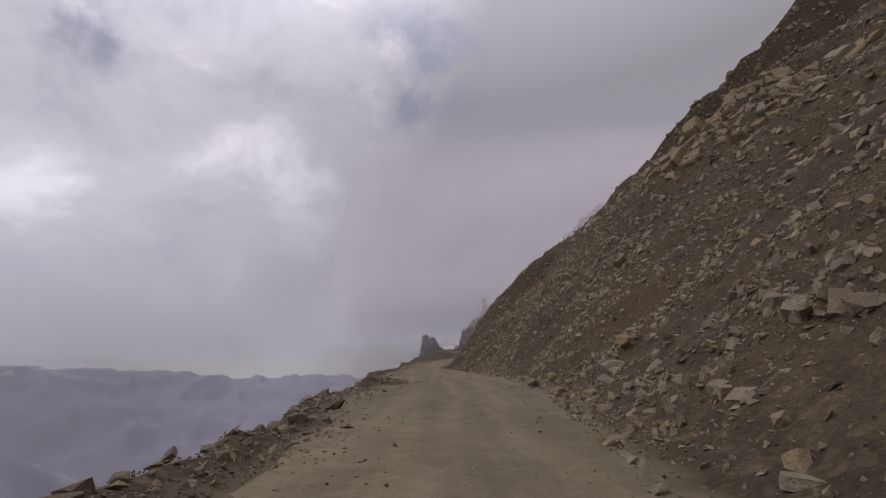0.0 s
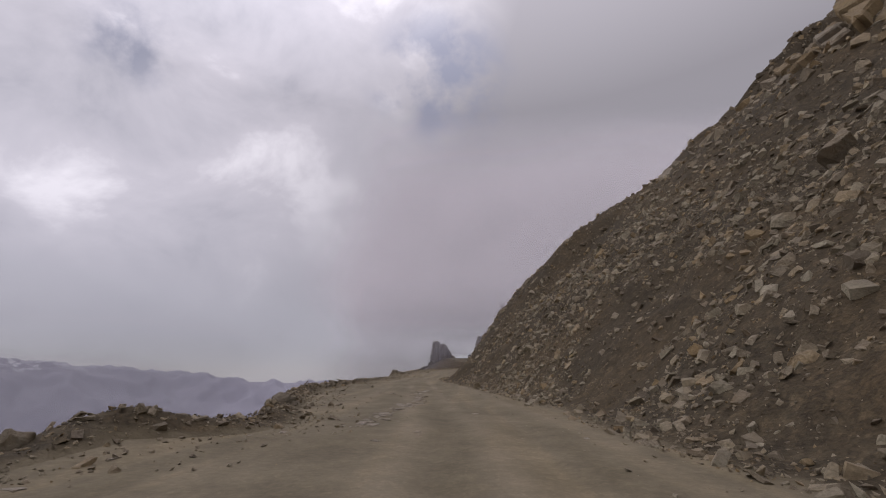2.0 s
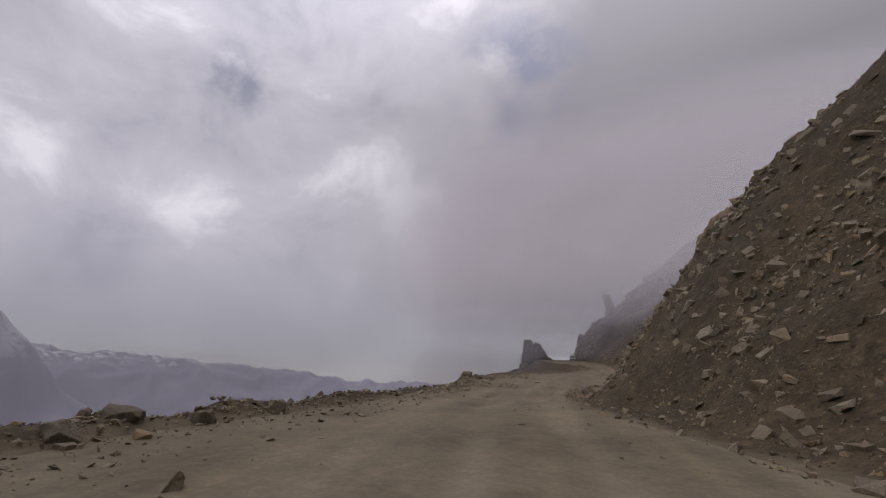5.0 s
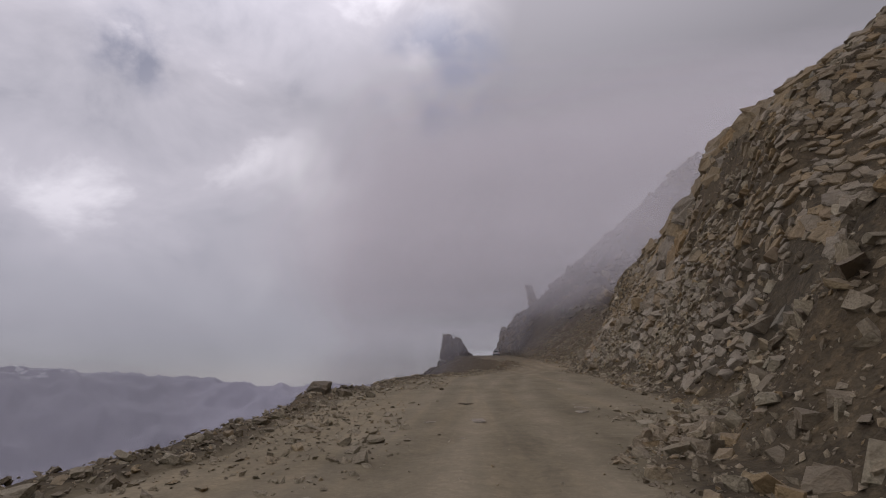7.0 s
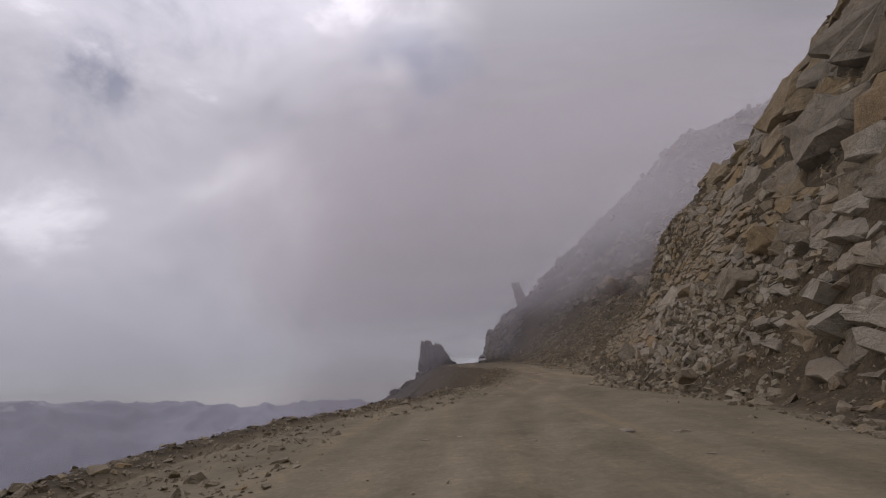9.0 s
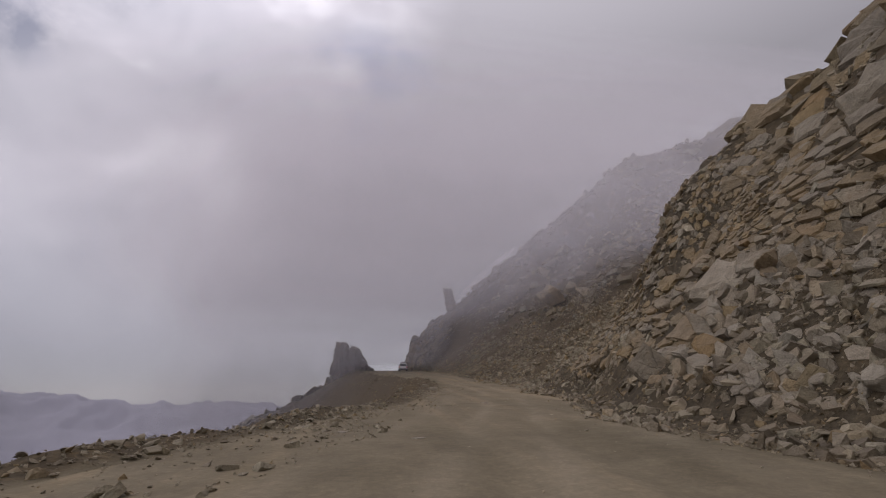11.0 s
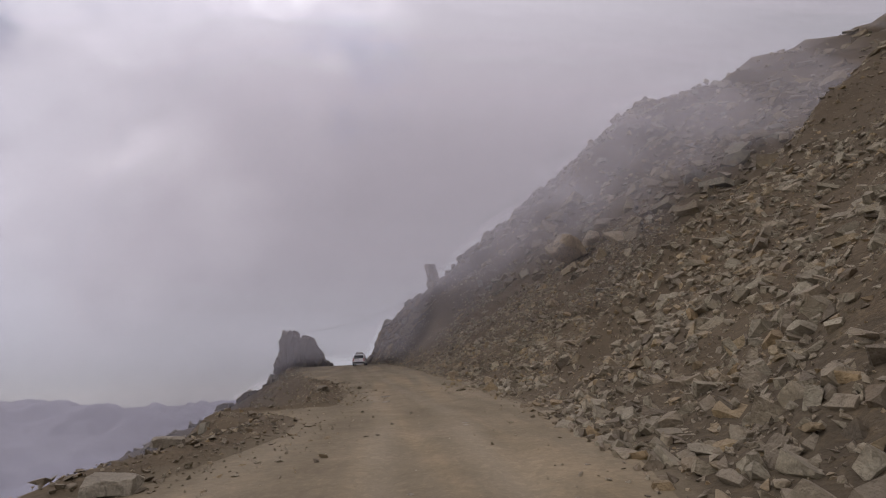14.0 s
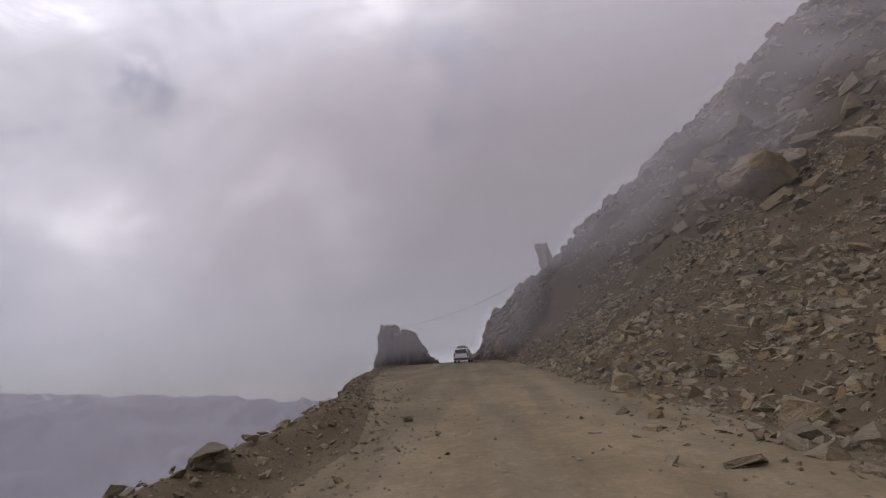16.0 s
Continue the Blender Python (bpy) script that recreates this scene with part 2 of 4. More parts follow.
def gravelly(m, scales, strength=0.4, depth=0.6):
    """Adds small stones of several sizes, in colour and relief, to an earth material."""
    t = m.node_tree
    b = t.nodes["Principled BSDF"]
    c = b.inputs["Base Color"].links[0].from_socket
    co = node(t, "ShaderNodeTexCoord").outputs["Object"]
    warp = noise_tex(t, 3.0, 3, 0.6, co)
    mv = node(t, "ShaderNodeVectorMath", {1: (0.25, 0.25, 0.25)}, operation="MULTIPLY_ADD")
    t.links.new(warp.outputs["Color"], mv.inputs[0])
    t.links.new(co, mv.inputs[2])
    height = None
    for k in scales:
        v = node(t, "ShaderNodeTexVoronoi", {"Scale": k, "Randomness": 1.0}, feature="F1")
        t.links.new(mv.outputs[0], v.inputs["Vector"])
        g = node(t, "ShaderNodeSeparateColor")
        t.links.new(v.outputs["Color"], g.inputs[0])
        tone = ramp(t, g.outputs[0], [(0.0, (0.62, 0.62, 0.62)), (0.6, (0.95, 0.95, 0.94)), (0.85, (1.25, 1.22, 1.18)), (1.0, (1.7, 1.66, 1.58))])
        c = mixed(t, "MULTIPLY", strength, c, tone.outputs[0])
        up = node(t, "ShaderNodeMath", {1: 1.0 / k}, operation="MULTIPLY")
        t.links.new(g.outputs[1], up.inputs[0])
        if height is None:
            height = up.outputs[0]
        else:
            add = node(t, "ShaderNodeMath", operation="ADD")
            t.links.new(height, add.inputs[0])
            t.links.new(up.outputs[0], add.inputs[1])
            height = add.outputs[0]
    t.links.new(c, b.inputs["Base Color"])
    old = b.inputs["Normal"].links[0].from_node
    n = node(t, "ShaderNodeBump", {"Strength": 0.4, "Distance": depth})
    t.links.new(height, n.inputs["Height"])
    t.links.new(n.outputs[0], old.inputs["Normal"])
    return m


m_road = earth("packed dirt road", [(0.3, (0.140, 0.118, 0.079)), (0.6, (0.182, 0.154, 0.104)), (0.78, (0.224, 0.192, 0.132))], 1.6, 0.16, (0.208, 0.172, 0.113, 1), 0.5, 0.25, 0.1)
m_slope = earth("scree and earth", [(0.32, (0.052, 0.041, 0.026)), (0.55, (0.076, 0.061, 0.039)), (0.75, (0.104, 0.086, 0.057))], 2.2, 0.12, (0.120, 0.085, 0.044, 1), 0.6, 0.7)
m_rock = stone("broken grey rock", True, GREYS)
m_rubble = stone("rubble", False, GREYS)
streaked(m_road)
gravelly(m_slope, (3.2, 7.5, 16.0))
gravelly(m_road, (9.0, 26.0), 0.14, 0.06)


def dusted(m):
    """Road dirt spilling in ragged tongues over the first steps of a slope."""
    t = m.node_tree
    b = t.nodes["Principled BSDF"]
    old = b.inputs["Base Color"].links[0].from_socket
    co = node(t, "ShaderNodeTexCoord").outputs["Object"]
    verge = node(t, "ShaderNodeAttribute", attribute_name="verge").outputs["Fac"]
    add = node(t, "ShaderNodeMath", {1: 0.9, 2: -0.45}, operation="MULTIPLY_ADD")
    t.links.new(noise_tex(t, 1.3, 6, 0.65, co).outputs[0], add.inputs[0])
    both = node(t, "ShaderNodeMath", operation="ADD")
    t.links.new(verge, both.inputs[0])
    t.links.new(add.outputs[0], both.inputs[1])
    k = ramp(t, both.outputs[0], [(0.5, (0, 0, 0)), (0.85, (1, 1, 1))])
    dirt = ramp(t, noise_tex(t, 1.6, 8, 0.68, co).outputs[0], [(0.3, (0.116, 0.095, 0.060)), (0.6, (0.152, 0.126, 0.081)), (0.78, (0.190, 0.159, 0.106))])
    t.links.new(mixed(t, "MIX", k.outputs[0], old, dirt.outputs[0]), b.inputs["Base Color"])


dusted(m_slope)


def changing(m, low, high, most, other):
    """Turns an earth material into another soil further along the road."""
    t = m.node_tree
    b = t.nodes["Principled BSDF"]
    old = b.inputs["Base Color"].links[0].from_socket
    co = node(t, "ShaderNodeTexCoord").outputs["Object"]
    sep = node(t, "ShaderNodeSeparateXYZ")
    t.links.new(co, sep.inputs[0])
    wav = node(t, "ShaderNodeMath", {1: 34.0, 2: -17.0}, operation="MULTIPLY_ADD")
    t.links.new(noise_tex(t, 0.14, 5, 0.6, co).outputs[0], wav.inputs[0])
    far = node(t, "ShaderNodeMath", operation="ADD")
    t.links.new(wav.outputs[0], far.inputs[0])
    t.links.new(sep.outputs[1], far.inputs[1])
    k = node(t, "ShaderNodeMapRange", {"From Min": low, "From Max": high, "To Max": most})
    t.links.new(far.outputs[0], k.inputs[0])
    t.links.new(mixed(t, "MIX", k.outputs[0], old, other), b.inputs["Base Color"])


changing(m_slope, 112.0, 130.0, 0.5, (0.140, 0.106, 0.066, 1))

# ---------------------------------------------------------------- the lie of the land


def table(*rows):
    a = np.array(rows, float)
    return lambda y, n=1: np.interp(y, a[:, 0], a[:, n])


# road height, left edge and hillside toe along y
road_z = table((-60, 0), (0, 0), (15, -0.1), (40, -0.1), (50, 0), (77, 0.55), (92, 1.05), (113, 1.65), (133, 2.45), (140, 2.8), (150, 3.5), (160, 4.1),
               (170, 4.72), (180, 5.4), (190, 5.9), (198, 6.0), (215, 5.2), (240, 3), (330, -20))
edge_x = table((-60, -3.5), (0, -3.6), (7, -3.6), (9.5, -4.05), (11.5, -3.85), (15, -4.9), (20, -5.5), (25, -5.2), (28.5, -5.2), (30.5, -3.7), (33, -3.6), (36, -4.9), (40, -6.0),
               (43.5, -7.2), (48, -7.9), (54, -8.4), (60, -7.6), (66, -7.2), (71, -6.7), (73, -6.3), (76, -6.8), (80, -7.1), (82.3, -7.7), (84.3, -7.4), (86, -6.4), (92, -6.4), (96, -5.9), (100, -4.1), (104, -2.6), (108, -1.0),
               (114, 1.4), (118, 2.3), (121, 2.8), (126, 4.4), (128, 4.9), (130.5, 4.8), (131.8, 3.6), (132.6, 3.0), (133.6, 5.5), (139, 5.6), (145, 4.3), (155, 1.4), (174, -2.4), (190, -4), (330, -6))
toe_x = table((-60, 2.2), (5, 2.4), (14, 3.8), (19, 4.6), (24, 5.9), (28, 5.0), (33, 4.6), (37, 4.9), (45, 3.6), (50, 2.7), (55, 1.6), (63, -0.4), (72, 0.2), (78, 3.9), (86, 5.0), (96, 6.9), (106, 6.6),
              (115, 9.9), (120, 9.5), (124, 11.0), (130, 11.8), (140, 12.6), (147, 11.8), (154, 11.9), (162, 11.7), (169, 11.4), (180, 9.9), (188, 7.7), (194, 5.6), (200, 6.2), (210, 5.8), (240, 9), (330, 40))
# hillside: angle of the foot, its reach outward, angle above it
hill = table((-60, 42.7, 25, 37), (0, 42.8, 25, 38), (15, 41.5, 25, 38.2), (24, 37.5, 25, 38.4), (30, 40.9, 24.9, 38.5), (38, 43.7, 26.2, 37.4), (45, 45.3, 26.9, 36.3), (53, 44.4, 23.9, 35.5),
             (60, 44, 16.5, 33.5), (68, 56, 5.4, 34.5), (75, 54.6, 1.0, 45), (82, 62.8, 6.1, 39.4), (90, 64.3, 6.4, 36.4), (98, 58.7, 9.7, 33.6), (106, 49.8, 10.9, 32.5), (112, 61.2, 4.9, 31), (116, 55.3, 10, 29.4),
             (120, 43.8, 8.1, 28.9), (126, 31, 9.1, 30.1), (134, 22, 1, 37.8), (145, 18.5, 14, 31.7), (155, 30.4, 16.5, 28.6), (165, 29, 18.2, 33), (173, 33.5, 18.4, 35.1), (180, 37.1, 17.5, 35.9),
             (188, 60, 1, 34.2), (194, 68.9, 2.3, 38.2), (200, 78, 1.2, 36), (215, 64.7, 4.6, 42.3), (233, 65, 4.7, 40.6), (330, 44.6, 19.4, 40.2))
APRON = 1.1                                          # width of the debris strip before the slope proper
lean_back = table((0, 85), (80, 80), (120, 58), (200, 64), (330, 64))

drive_x = table((-60, 0), (0, 0), (20, 1.3), (30, 1.2), (42, -0.2), (60, -1.9), (75, -1), (85, -0.3), (97, 1.4), (106, 4.2), (114, 6.5), (122, 8.2), (130, 8.7), (150, 7.4), (180, 5.6), (200, 3), (330, 3))   # the worn line

GRID = np.random.RandomState(5).rand(64, 64, 64)


def value_noise(x, y, z):
    xi, yi, zi = (np.floor(v).astype(int) for v in (x, y, z))
    u, v, w = ((s - i) ** 2 * (3 - 2 * (s - i)) for s, i in ((x, xi), (y, yi), (z, zi)))
    out = 0
    for a in (0, 1):
        for b in (0, 1):
            for c in (0, 1):
                k = (u if a else 1 - u) * (v if b else 1 - v) * (w if c else 1 - w)
                out = out + k * GRID[(xi + a) % 64, (yi + b) % 64, (zi + c) % 64]
    return out - 0.5


def fbm(x, y, z, octaves=4):
    return sum(value_noise(x * 2**o + 17 * o, y * 2**o + 5 * o, z * 2**o) / 1.9**o for o in range(octaves))


def smooth(a, b, v):
    k = np.clip((v - a) / (b - a), 0, 1)
    return k * k * (3 - 2 * k)


def land(x, y):
    """Height of the ground at x, y (arrays)."""
    x, y = np.broadcast_arrays(np.asarray(x, float), np.asarray(y, float))
    zr, l, r = road_z(y), edge_x(y), toe_x(y)
    # the road, with ruts and a slight crown
    mid = (l + r) / 2
    z = zr + 0.05 * fbm(x * 0.35, y * 0.22, 0 * x) + 0.008 * fbm(x * 2, y * 1.2, 0 * x + 3, 3)
    for off in (-0.9, 0.8):
        z = z - 0.05 * np.exp(-(((x - mid - 0.18 * (r - l) - off) / 0.3) ** 2))
    # hillside
    strip = smooth(0, APRON * 1.6, x - r)
    z = z + strip * (0.3 + 0.5 * fbm(x * 0.5, y * 0.5, 0 * x + 12, 3))
    d = np.maximum(x - r - APRON, 0)
    a1, reach, a2 = (np.tan(np.radians(hill(y, 1))), hill(y, 2), np.tan(np.radians(hill(y, 3))))
    up = np.where(d < reach, d * a1, reach * a1 + (d - reach) * a2)
    up = up - np.maximum(d - lean_back(y), 0) * np.maximum(a2 - 0.42, 0) # the ridge leans back
    up = up - 0.9 * a1 * (1 - np.exp(-d / 0.9)) * 0.55          # eased foot
    rough = smooth(0.3, 6, d)
    steep = smooth(50, 58, hill(y, 1))
    up = up + rough * (1.0 * fbm(x * 0.11, y * 0.11, z * 0 + 2, 3) + (0.45 + 0.5 * steep) * fbm(x * 0.4, y * 0.4, up * 0.4, 4))
    up = up + smooth(16, 34, d) * 2.4 * fbm(x * 0.13, y * 0.13, up * 0.1, 4)
    up = up + smooth(12, 60, d) * 9 * fbm(x * 0.03, y * 0.03, 0 * x + 9, 3)
    z = np.where(d > 0, z + up, z)
    # outer edge: a low bank of rubble, then the drop
    e = np.maximum(l + 0.9 - x, 0)
    bank = np.interp(y, [55, 68], [0.19, 0.12]) * np.exp(-(((e - 0.9) / 0.7) ** 2)) * (0.4 + 2.0 * np.maximum(fbm(x * 0.6, y * 0.6, 0 * x + 5, 4) + 0.32, 0))
    hump = 0.42 * np.exp(-(((x - 5.2) / 0.7) ** 2) - ((y - 139) / 4) ** 2)
    hump = hump + 0.3 * np.exp(-(((x + 4.7) / 0.8) ** 2) - ((y - 31) / 3) ** 2)
    fall = np.maximum(e - 1.1, 0)
    ease = 1 - 0.48 * smooth(180, 196, y) * (1 - smooth(212, 228, y))
    down = np.where(fall < 26, fall * ease, 26 * ease + (fall - 26)) * 0.95 + 1.6 * smooth(1, 14, fall) * fbm(x * 0.15, y * 0.15, 0 * x + 7, 4) + smooth(10, 60, fall) * 10 * fbm(x * 0.02, y * 0.02, 0 * x + 1, 3)
    return np.where(e > 0, z + bank - np.maximum(down, 0), z) + hump


def sheet(name, xs, ys, mat, smooth_it=True):
    """A mesh over a grid whose columns lie at xs(y)."""
    X = np.stack([xs(y) for y in ys])
    Y = np.repeat(np.array(ys)[:, None], X.shape[1], 1)
    Z = land(X, Y)
    rows, cols = X.shape
    me = bpy.data.meshes.new(name)
    i = np.arange(rows * cols).reshape(rows, cols)
    quads = np.stack([i[:-1, :-1], i[:-1, 1:], i[1:, 1:], i[1:, :-1]], -1).reshape(-1, 4)
    fill(me, np.stack([X, Y, Z], -1).reshape(-1, 3), quads)
    out = np.maximum(edge_x(Y) + 0.9 - X, X - toe_x(Y)).reshape(-1)
    me.attributes.new("verge", "FLOAT", "POINT").data.foreach_set("value", np.exp(-np.maximum(out, 0) / 0.6).astype(np.float32))
    off = (X - drive_x(Y)).reshape(-1)
    worn_by = np.exp(-(((np.abs(off) - 0.78) / 0.3) ** 2)) + 0.7 * np.exp(-(((off - 3.0) / 0.35) ** 2)) + 0.7 * np.exp(-(((off + 2.6) / 0.4) ** 2))
    me.attributes.new("track", "FLOAT", "POINT").data.foreach_set("value", worn_by.astype(np.float32))
    me.materials.append(mat)
    if smooth_it:
        me.polygons.foreach_set("use_smooth", np.ones(len(me.polygons), bool))
    return new(name, me)


def fill(me, verts, faces):
    """Puts vertices and equal-sided faces into a mesh."""
    faces = np.asarray(faces, np.int32)
    me.vertices.add(len(verts))
    me.vertices.foreach_set("co", np.asarray(verts, np.float32).ravel())
    me.loops.add(faces.size)
    me.loops.foreach_set("vertex_index", faces.ravel())
    me.polygons.add(len(faces))
    me.polygons.foreach_set("loop_start", np.arange(0, faces.size, faces.shape[1], dtype=np.int32))
    me.polygons.foreach_set("use_smooth", np.zeros(len(faces), bool))
    me.update(calc_edges=True)


YS = np.concatenate([np.arange(-60, 0, 1.5), np.arange(0, 205, 0.3), np.arange(205, 331, 2.5)])
UP = np.concatenate([np.arange(0, 14, 0.3), np.arange(14, 40, 0.7), np.arange(40, 100, 2), np.arange(100, 201, 8)])
DOWN = np.concatenate([np.arange(0, 6, 0.3), np.arange(6, 30, 1.2), np.arange(30, 120, 5), np.arange(120, 501, 30)])
road = tagged(sheet("road", lambda y: np.linspace(edge_x(y) + 0.9, toe_x(y), 48), YS, m_road), "rutted brown dirt road along the mountainside", "road", kind="structure")
hillside = tagged(sheet("hillside", lambda y: toe_x(y) + UP, YS, m_slope), "steep brown scree slope with broken rock beside the road", "hillside", kind="structure")
dropoff = tagged(sheet("dropoff", lambda y: (edge_x(y) + 0.9 - DOWN)[::-1], YS, m_slope), "stony outer bank falling away into the valley", "slope", kind="structure")

# ---------------------------------------------------------------- loose rock


def chip(seed, size, cuts):
    """A bmesh of one angular broken stone: a block with its corners struck off."""
    rng = random.Random(seed)
    bm = bmesh.new()
    bmesh.ops.create_cube(bm, size=1)
    for v in bm.verts:
        v.co = Vector([c * s * rng.uniform(0.8, 1.15) for c, s in zip(v.co, size)])
    for _ in range(cuts):
        way = Vector([rng.choice((-1, 1)) * rng.uniform(0.25, 1) / s for s in size]).normalized()
        far = max(v.co.dot(way) for v in bm.verts)
        cut = bmesh.ops.bisect_plane(bm, geom=bm.verts[:] + bm.edges[:] + bm.faces[:], plane_co=way * far * rng.uniform(0.58, 0.85), plane_no=way, clear_outer=True)
        bmesh.ops.holes_fill(bm, edges=[e for e in bm.edges if e.is_boundary], sides=0)
    bmesh.ops.recalc_face_normals(bm, faces=bm.faces)
    return bm


def part(name, bm, mat, parent=None, label=""):
    me = bpy.data.meshes.new(name)
    bm.to_mesh(me)
    bm.free()
    me.materials.append(mat)
    ob = new(name, me)
    ob.parent = parent
    return tagged(ob, label)


def proto(seed, size, cuts=4):
    bm = chip(seed, size, cuts)
    bmesh.ops.triangulate(bm, faces=bm.faces)
    me = bpy.data.meshes.new("rock")
    bm.to_mesh(me)
    bm.free()
    me.materials.append(m_rock)
    return me


PROTO = [proto(s, z, 3 + s % 3) for s, z in enumerate([(1, 0.7, 0.3), (1, 0.8, 0.5), (0.9, 0.6, 0.6), (1.2, 0.7, 0.25), (1, 0.5, 0.4), (0.8, 0.7, 0.65), (1.1, 0.8, 0.2),
                                                       (1, 0.6, 0.35), (1.3, 0.5, 0.3), (0.9, 0.9, 0.4), (1, 0.75, 0.55), (1.1, 0.6, 0.45), (0.9, 0.7, 0.28), (1, 0.85, 0.7)])]
SHAPES = []
for me in PROTO:
    v = np.empty(len(me.vertices) * 3)
    me.vertices.foreach_get("co", v)
    SHAPES.append((v.reshape(-1, 3), np.array([p.vertices[:] for p in me.polygons])))


# the smallest stones: eight faces each
PEBBLES = []
for k in range(8):
    v = np.array([(1, 0, 0), (-1, 0, 0), (0, 0.75, 0), (0, -0.75, 0), (0, 0, 0.45), (0, 0, -0.45)]) * 0.5
    v = v * np.random.RandomState(k).uniform(0.7, 1.3, v.shape) + np.random.RandomState(k + 50).uniform(-0.16, 0.16, v.shape)
    PEBBLES.append((v, np.array([(0, 2, 4), (2, 1, 4), (1, 3, 4), (3, 0, 4), (2, 0, 5), (1, 2, 5), (3, 1, 5), (0, 3, 5)])))


def lie_on(x, y, rng, wild):
    """Turns that lay stones on the ground at x, y, with a random lean."""
    h = 0.4
    nx, ny = (land(x - h, y) - land(x + h, y)) / (2 * h), (land(x, y - h) - land(x, y + h)) / (2 * h)
    n = np.stack([nx, ny, np.ones_like(nx)], -1)
    n /= np.linalg.norm(n, axis=1, keepdims=True)
    n += rng.normal(0, wild, n.shape)
    n /= np.linalg.norm(n, axis=1, keepdims=True)
    a = rng.normal(0, 1, n.shape)
    a -= (a * n).sum(1, keepdims=True) * n
    a /= np.linalg.norm(a, axis=1, keepdims=True)
    return np.stack([a, np.cross(n, a), n], -1), n


def rubble(name, x, y, size, seed, sink=0.12, wild=0.4, mat=None, parent=None, label="", shapes=SHAPES):
    """Many stones in one mesh."""
    rng = np.random.RandomState(seed)
    turn, n = lie_on(x, y, rng, wild)
    place = np.stack([x, y, land(x, y)], -1) + n * (size * (0.2 - sink))[:, None]
    pick = rng.randint(0, len(shapes), len(x))
    if shapes is SHAPES:
        shapes = SHAPES + PEBBLES
        pick = np.where(size < 0.2, len(SHAPES) + pick % len(PEBBLES), pick)
    stretch = rng.uniform(0.75, 1.25, (len(x), 3))
    verts, faces, base = [], [], 0
    for k, (v, f) in enumerate(shapes):
        some = np.nonzero(pick == k)[0]
        if len(some):
            w = np.einsum("nij,nvj->nvi", turn[some], v[None] * stretch[some][:, None] * size[some][:, None, None]) + place[some][:, None]
            verts.append(w.reshape(-1, 3))
            faces.append((f[None] + (np.arange(len(some)) * len(v))[:, None, None]).reshape(-1, 3) + base)
            base += w.shape[0] * len(v)
    me = bpy.data.meshes.new(name)
    fill(me, np.concatenate(verts), np.concatenate(faces))
    me.materials.append(mat or m_rubble)
    ob = new(name, me)
    ob.parent = parent
    return tagged(ob, label, kind="stuff")


def worn(seed):
    """A stone of some size: many struck faces, broken edges."""
    bm = chip(seed + 40, (1, 0.8, 0.5 + 0.07 * (seed % 4)), 9)
    bmesh.ops.bevel(bm, geom=bm.edges[:], offset=0.02, segments=1, affect="EDGES")
    bmesh.ops.triangulate(bm, faces=bm.faces)
    bmesh.ops.subdivide_edges(bm, edges=[e for e in bm.edges if e.calc_length() > 0.3], cuts=1)
    bmesh.ops.triangulate(bm, faces=bm.faces)
    for v in bm.verts:
        v.co += 0.06 * Vector(noise.noise_vector(v.co * 3 + Vector((seed, 0, 0)))) + 0.02 * Vector(noise.noise_vector(v.co * 9))
    me = bpy.data.meshes.new("rock")
    bm.to_mesh(me)
    bm.free()
    me.materials.append(m_rock)
    return me


WORN = [worn(s) for s in range(10)]


def stones(name, x, y, size, seed, parent, sink=0.12, wild=0.4):
    """Stones as single objects on shared meshes."""
    rng = np.random.RandomState(seed)
    turn, n = lie_on(x, y, rng, wild)
    place = np.stack([x, y, land(x, y)], -1) + n * (size * (0.2 - sink))[:, None]
    for i in range(len(x)):
        ob = new(name, WORN[rng.randint(len(WORN))])
        s = size[i] * rng.uniform(0.8, 1.2, 3)
        ob.matrix_world = Matrix.Translation(place[i]) @ Matrix(turn[i].tolist()).to_4x4() @ Matrix.Diagonal((*s, 1))
        ob.parent = parent


def sizes(rng, n, low, high, power):
    u = rng.rand(n)
    return (low ** (1 - power) + u * (high ** (1 - power) - low ** (1 - power))) ** (1 / (1 - power))


def on_hill(rng, n, y0, y1, reach, bias=1.6, patchy=0.0):
    y = rng.uniform(y0, y1, n)
    x = toe_x(y) + reach * rng.rand(n) ** bias - 0.3
    keep = fbm(x * 0.22, y * 0.22, 0 * x + 4, 3) > rng.normal(-0.05, 0.12, n) if patchy else np.ones(n, bool)
    return x[keep], y[keep]


finer = table((0, 0.72), (66, 0.72), (82, 1), (112, 1), (122, 0.8))
def coarsest(x, y):
    """Size of the largest loose stones: they grow with the way up from the foot."""
    return 0.3 + 0.04 * np.maximum(x - toe_x(y), 0)


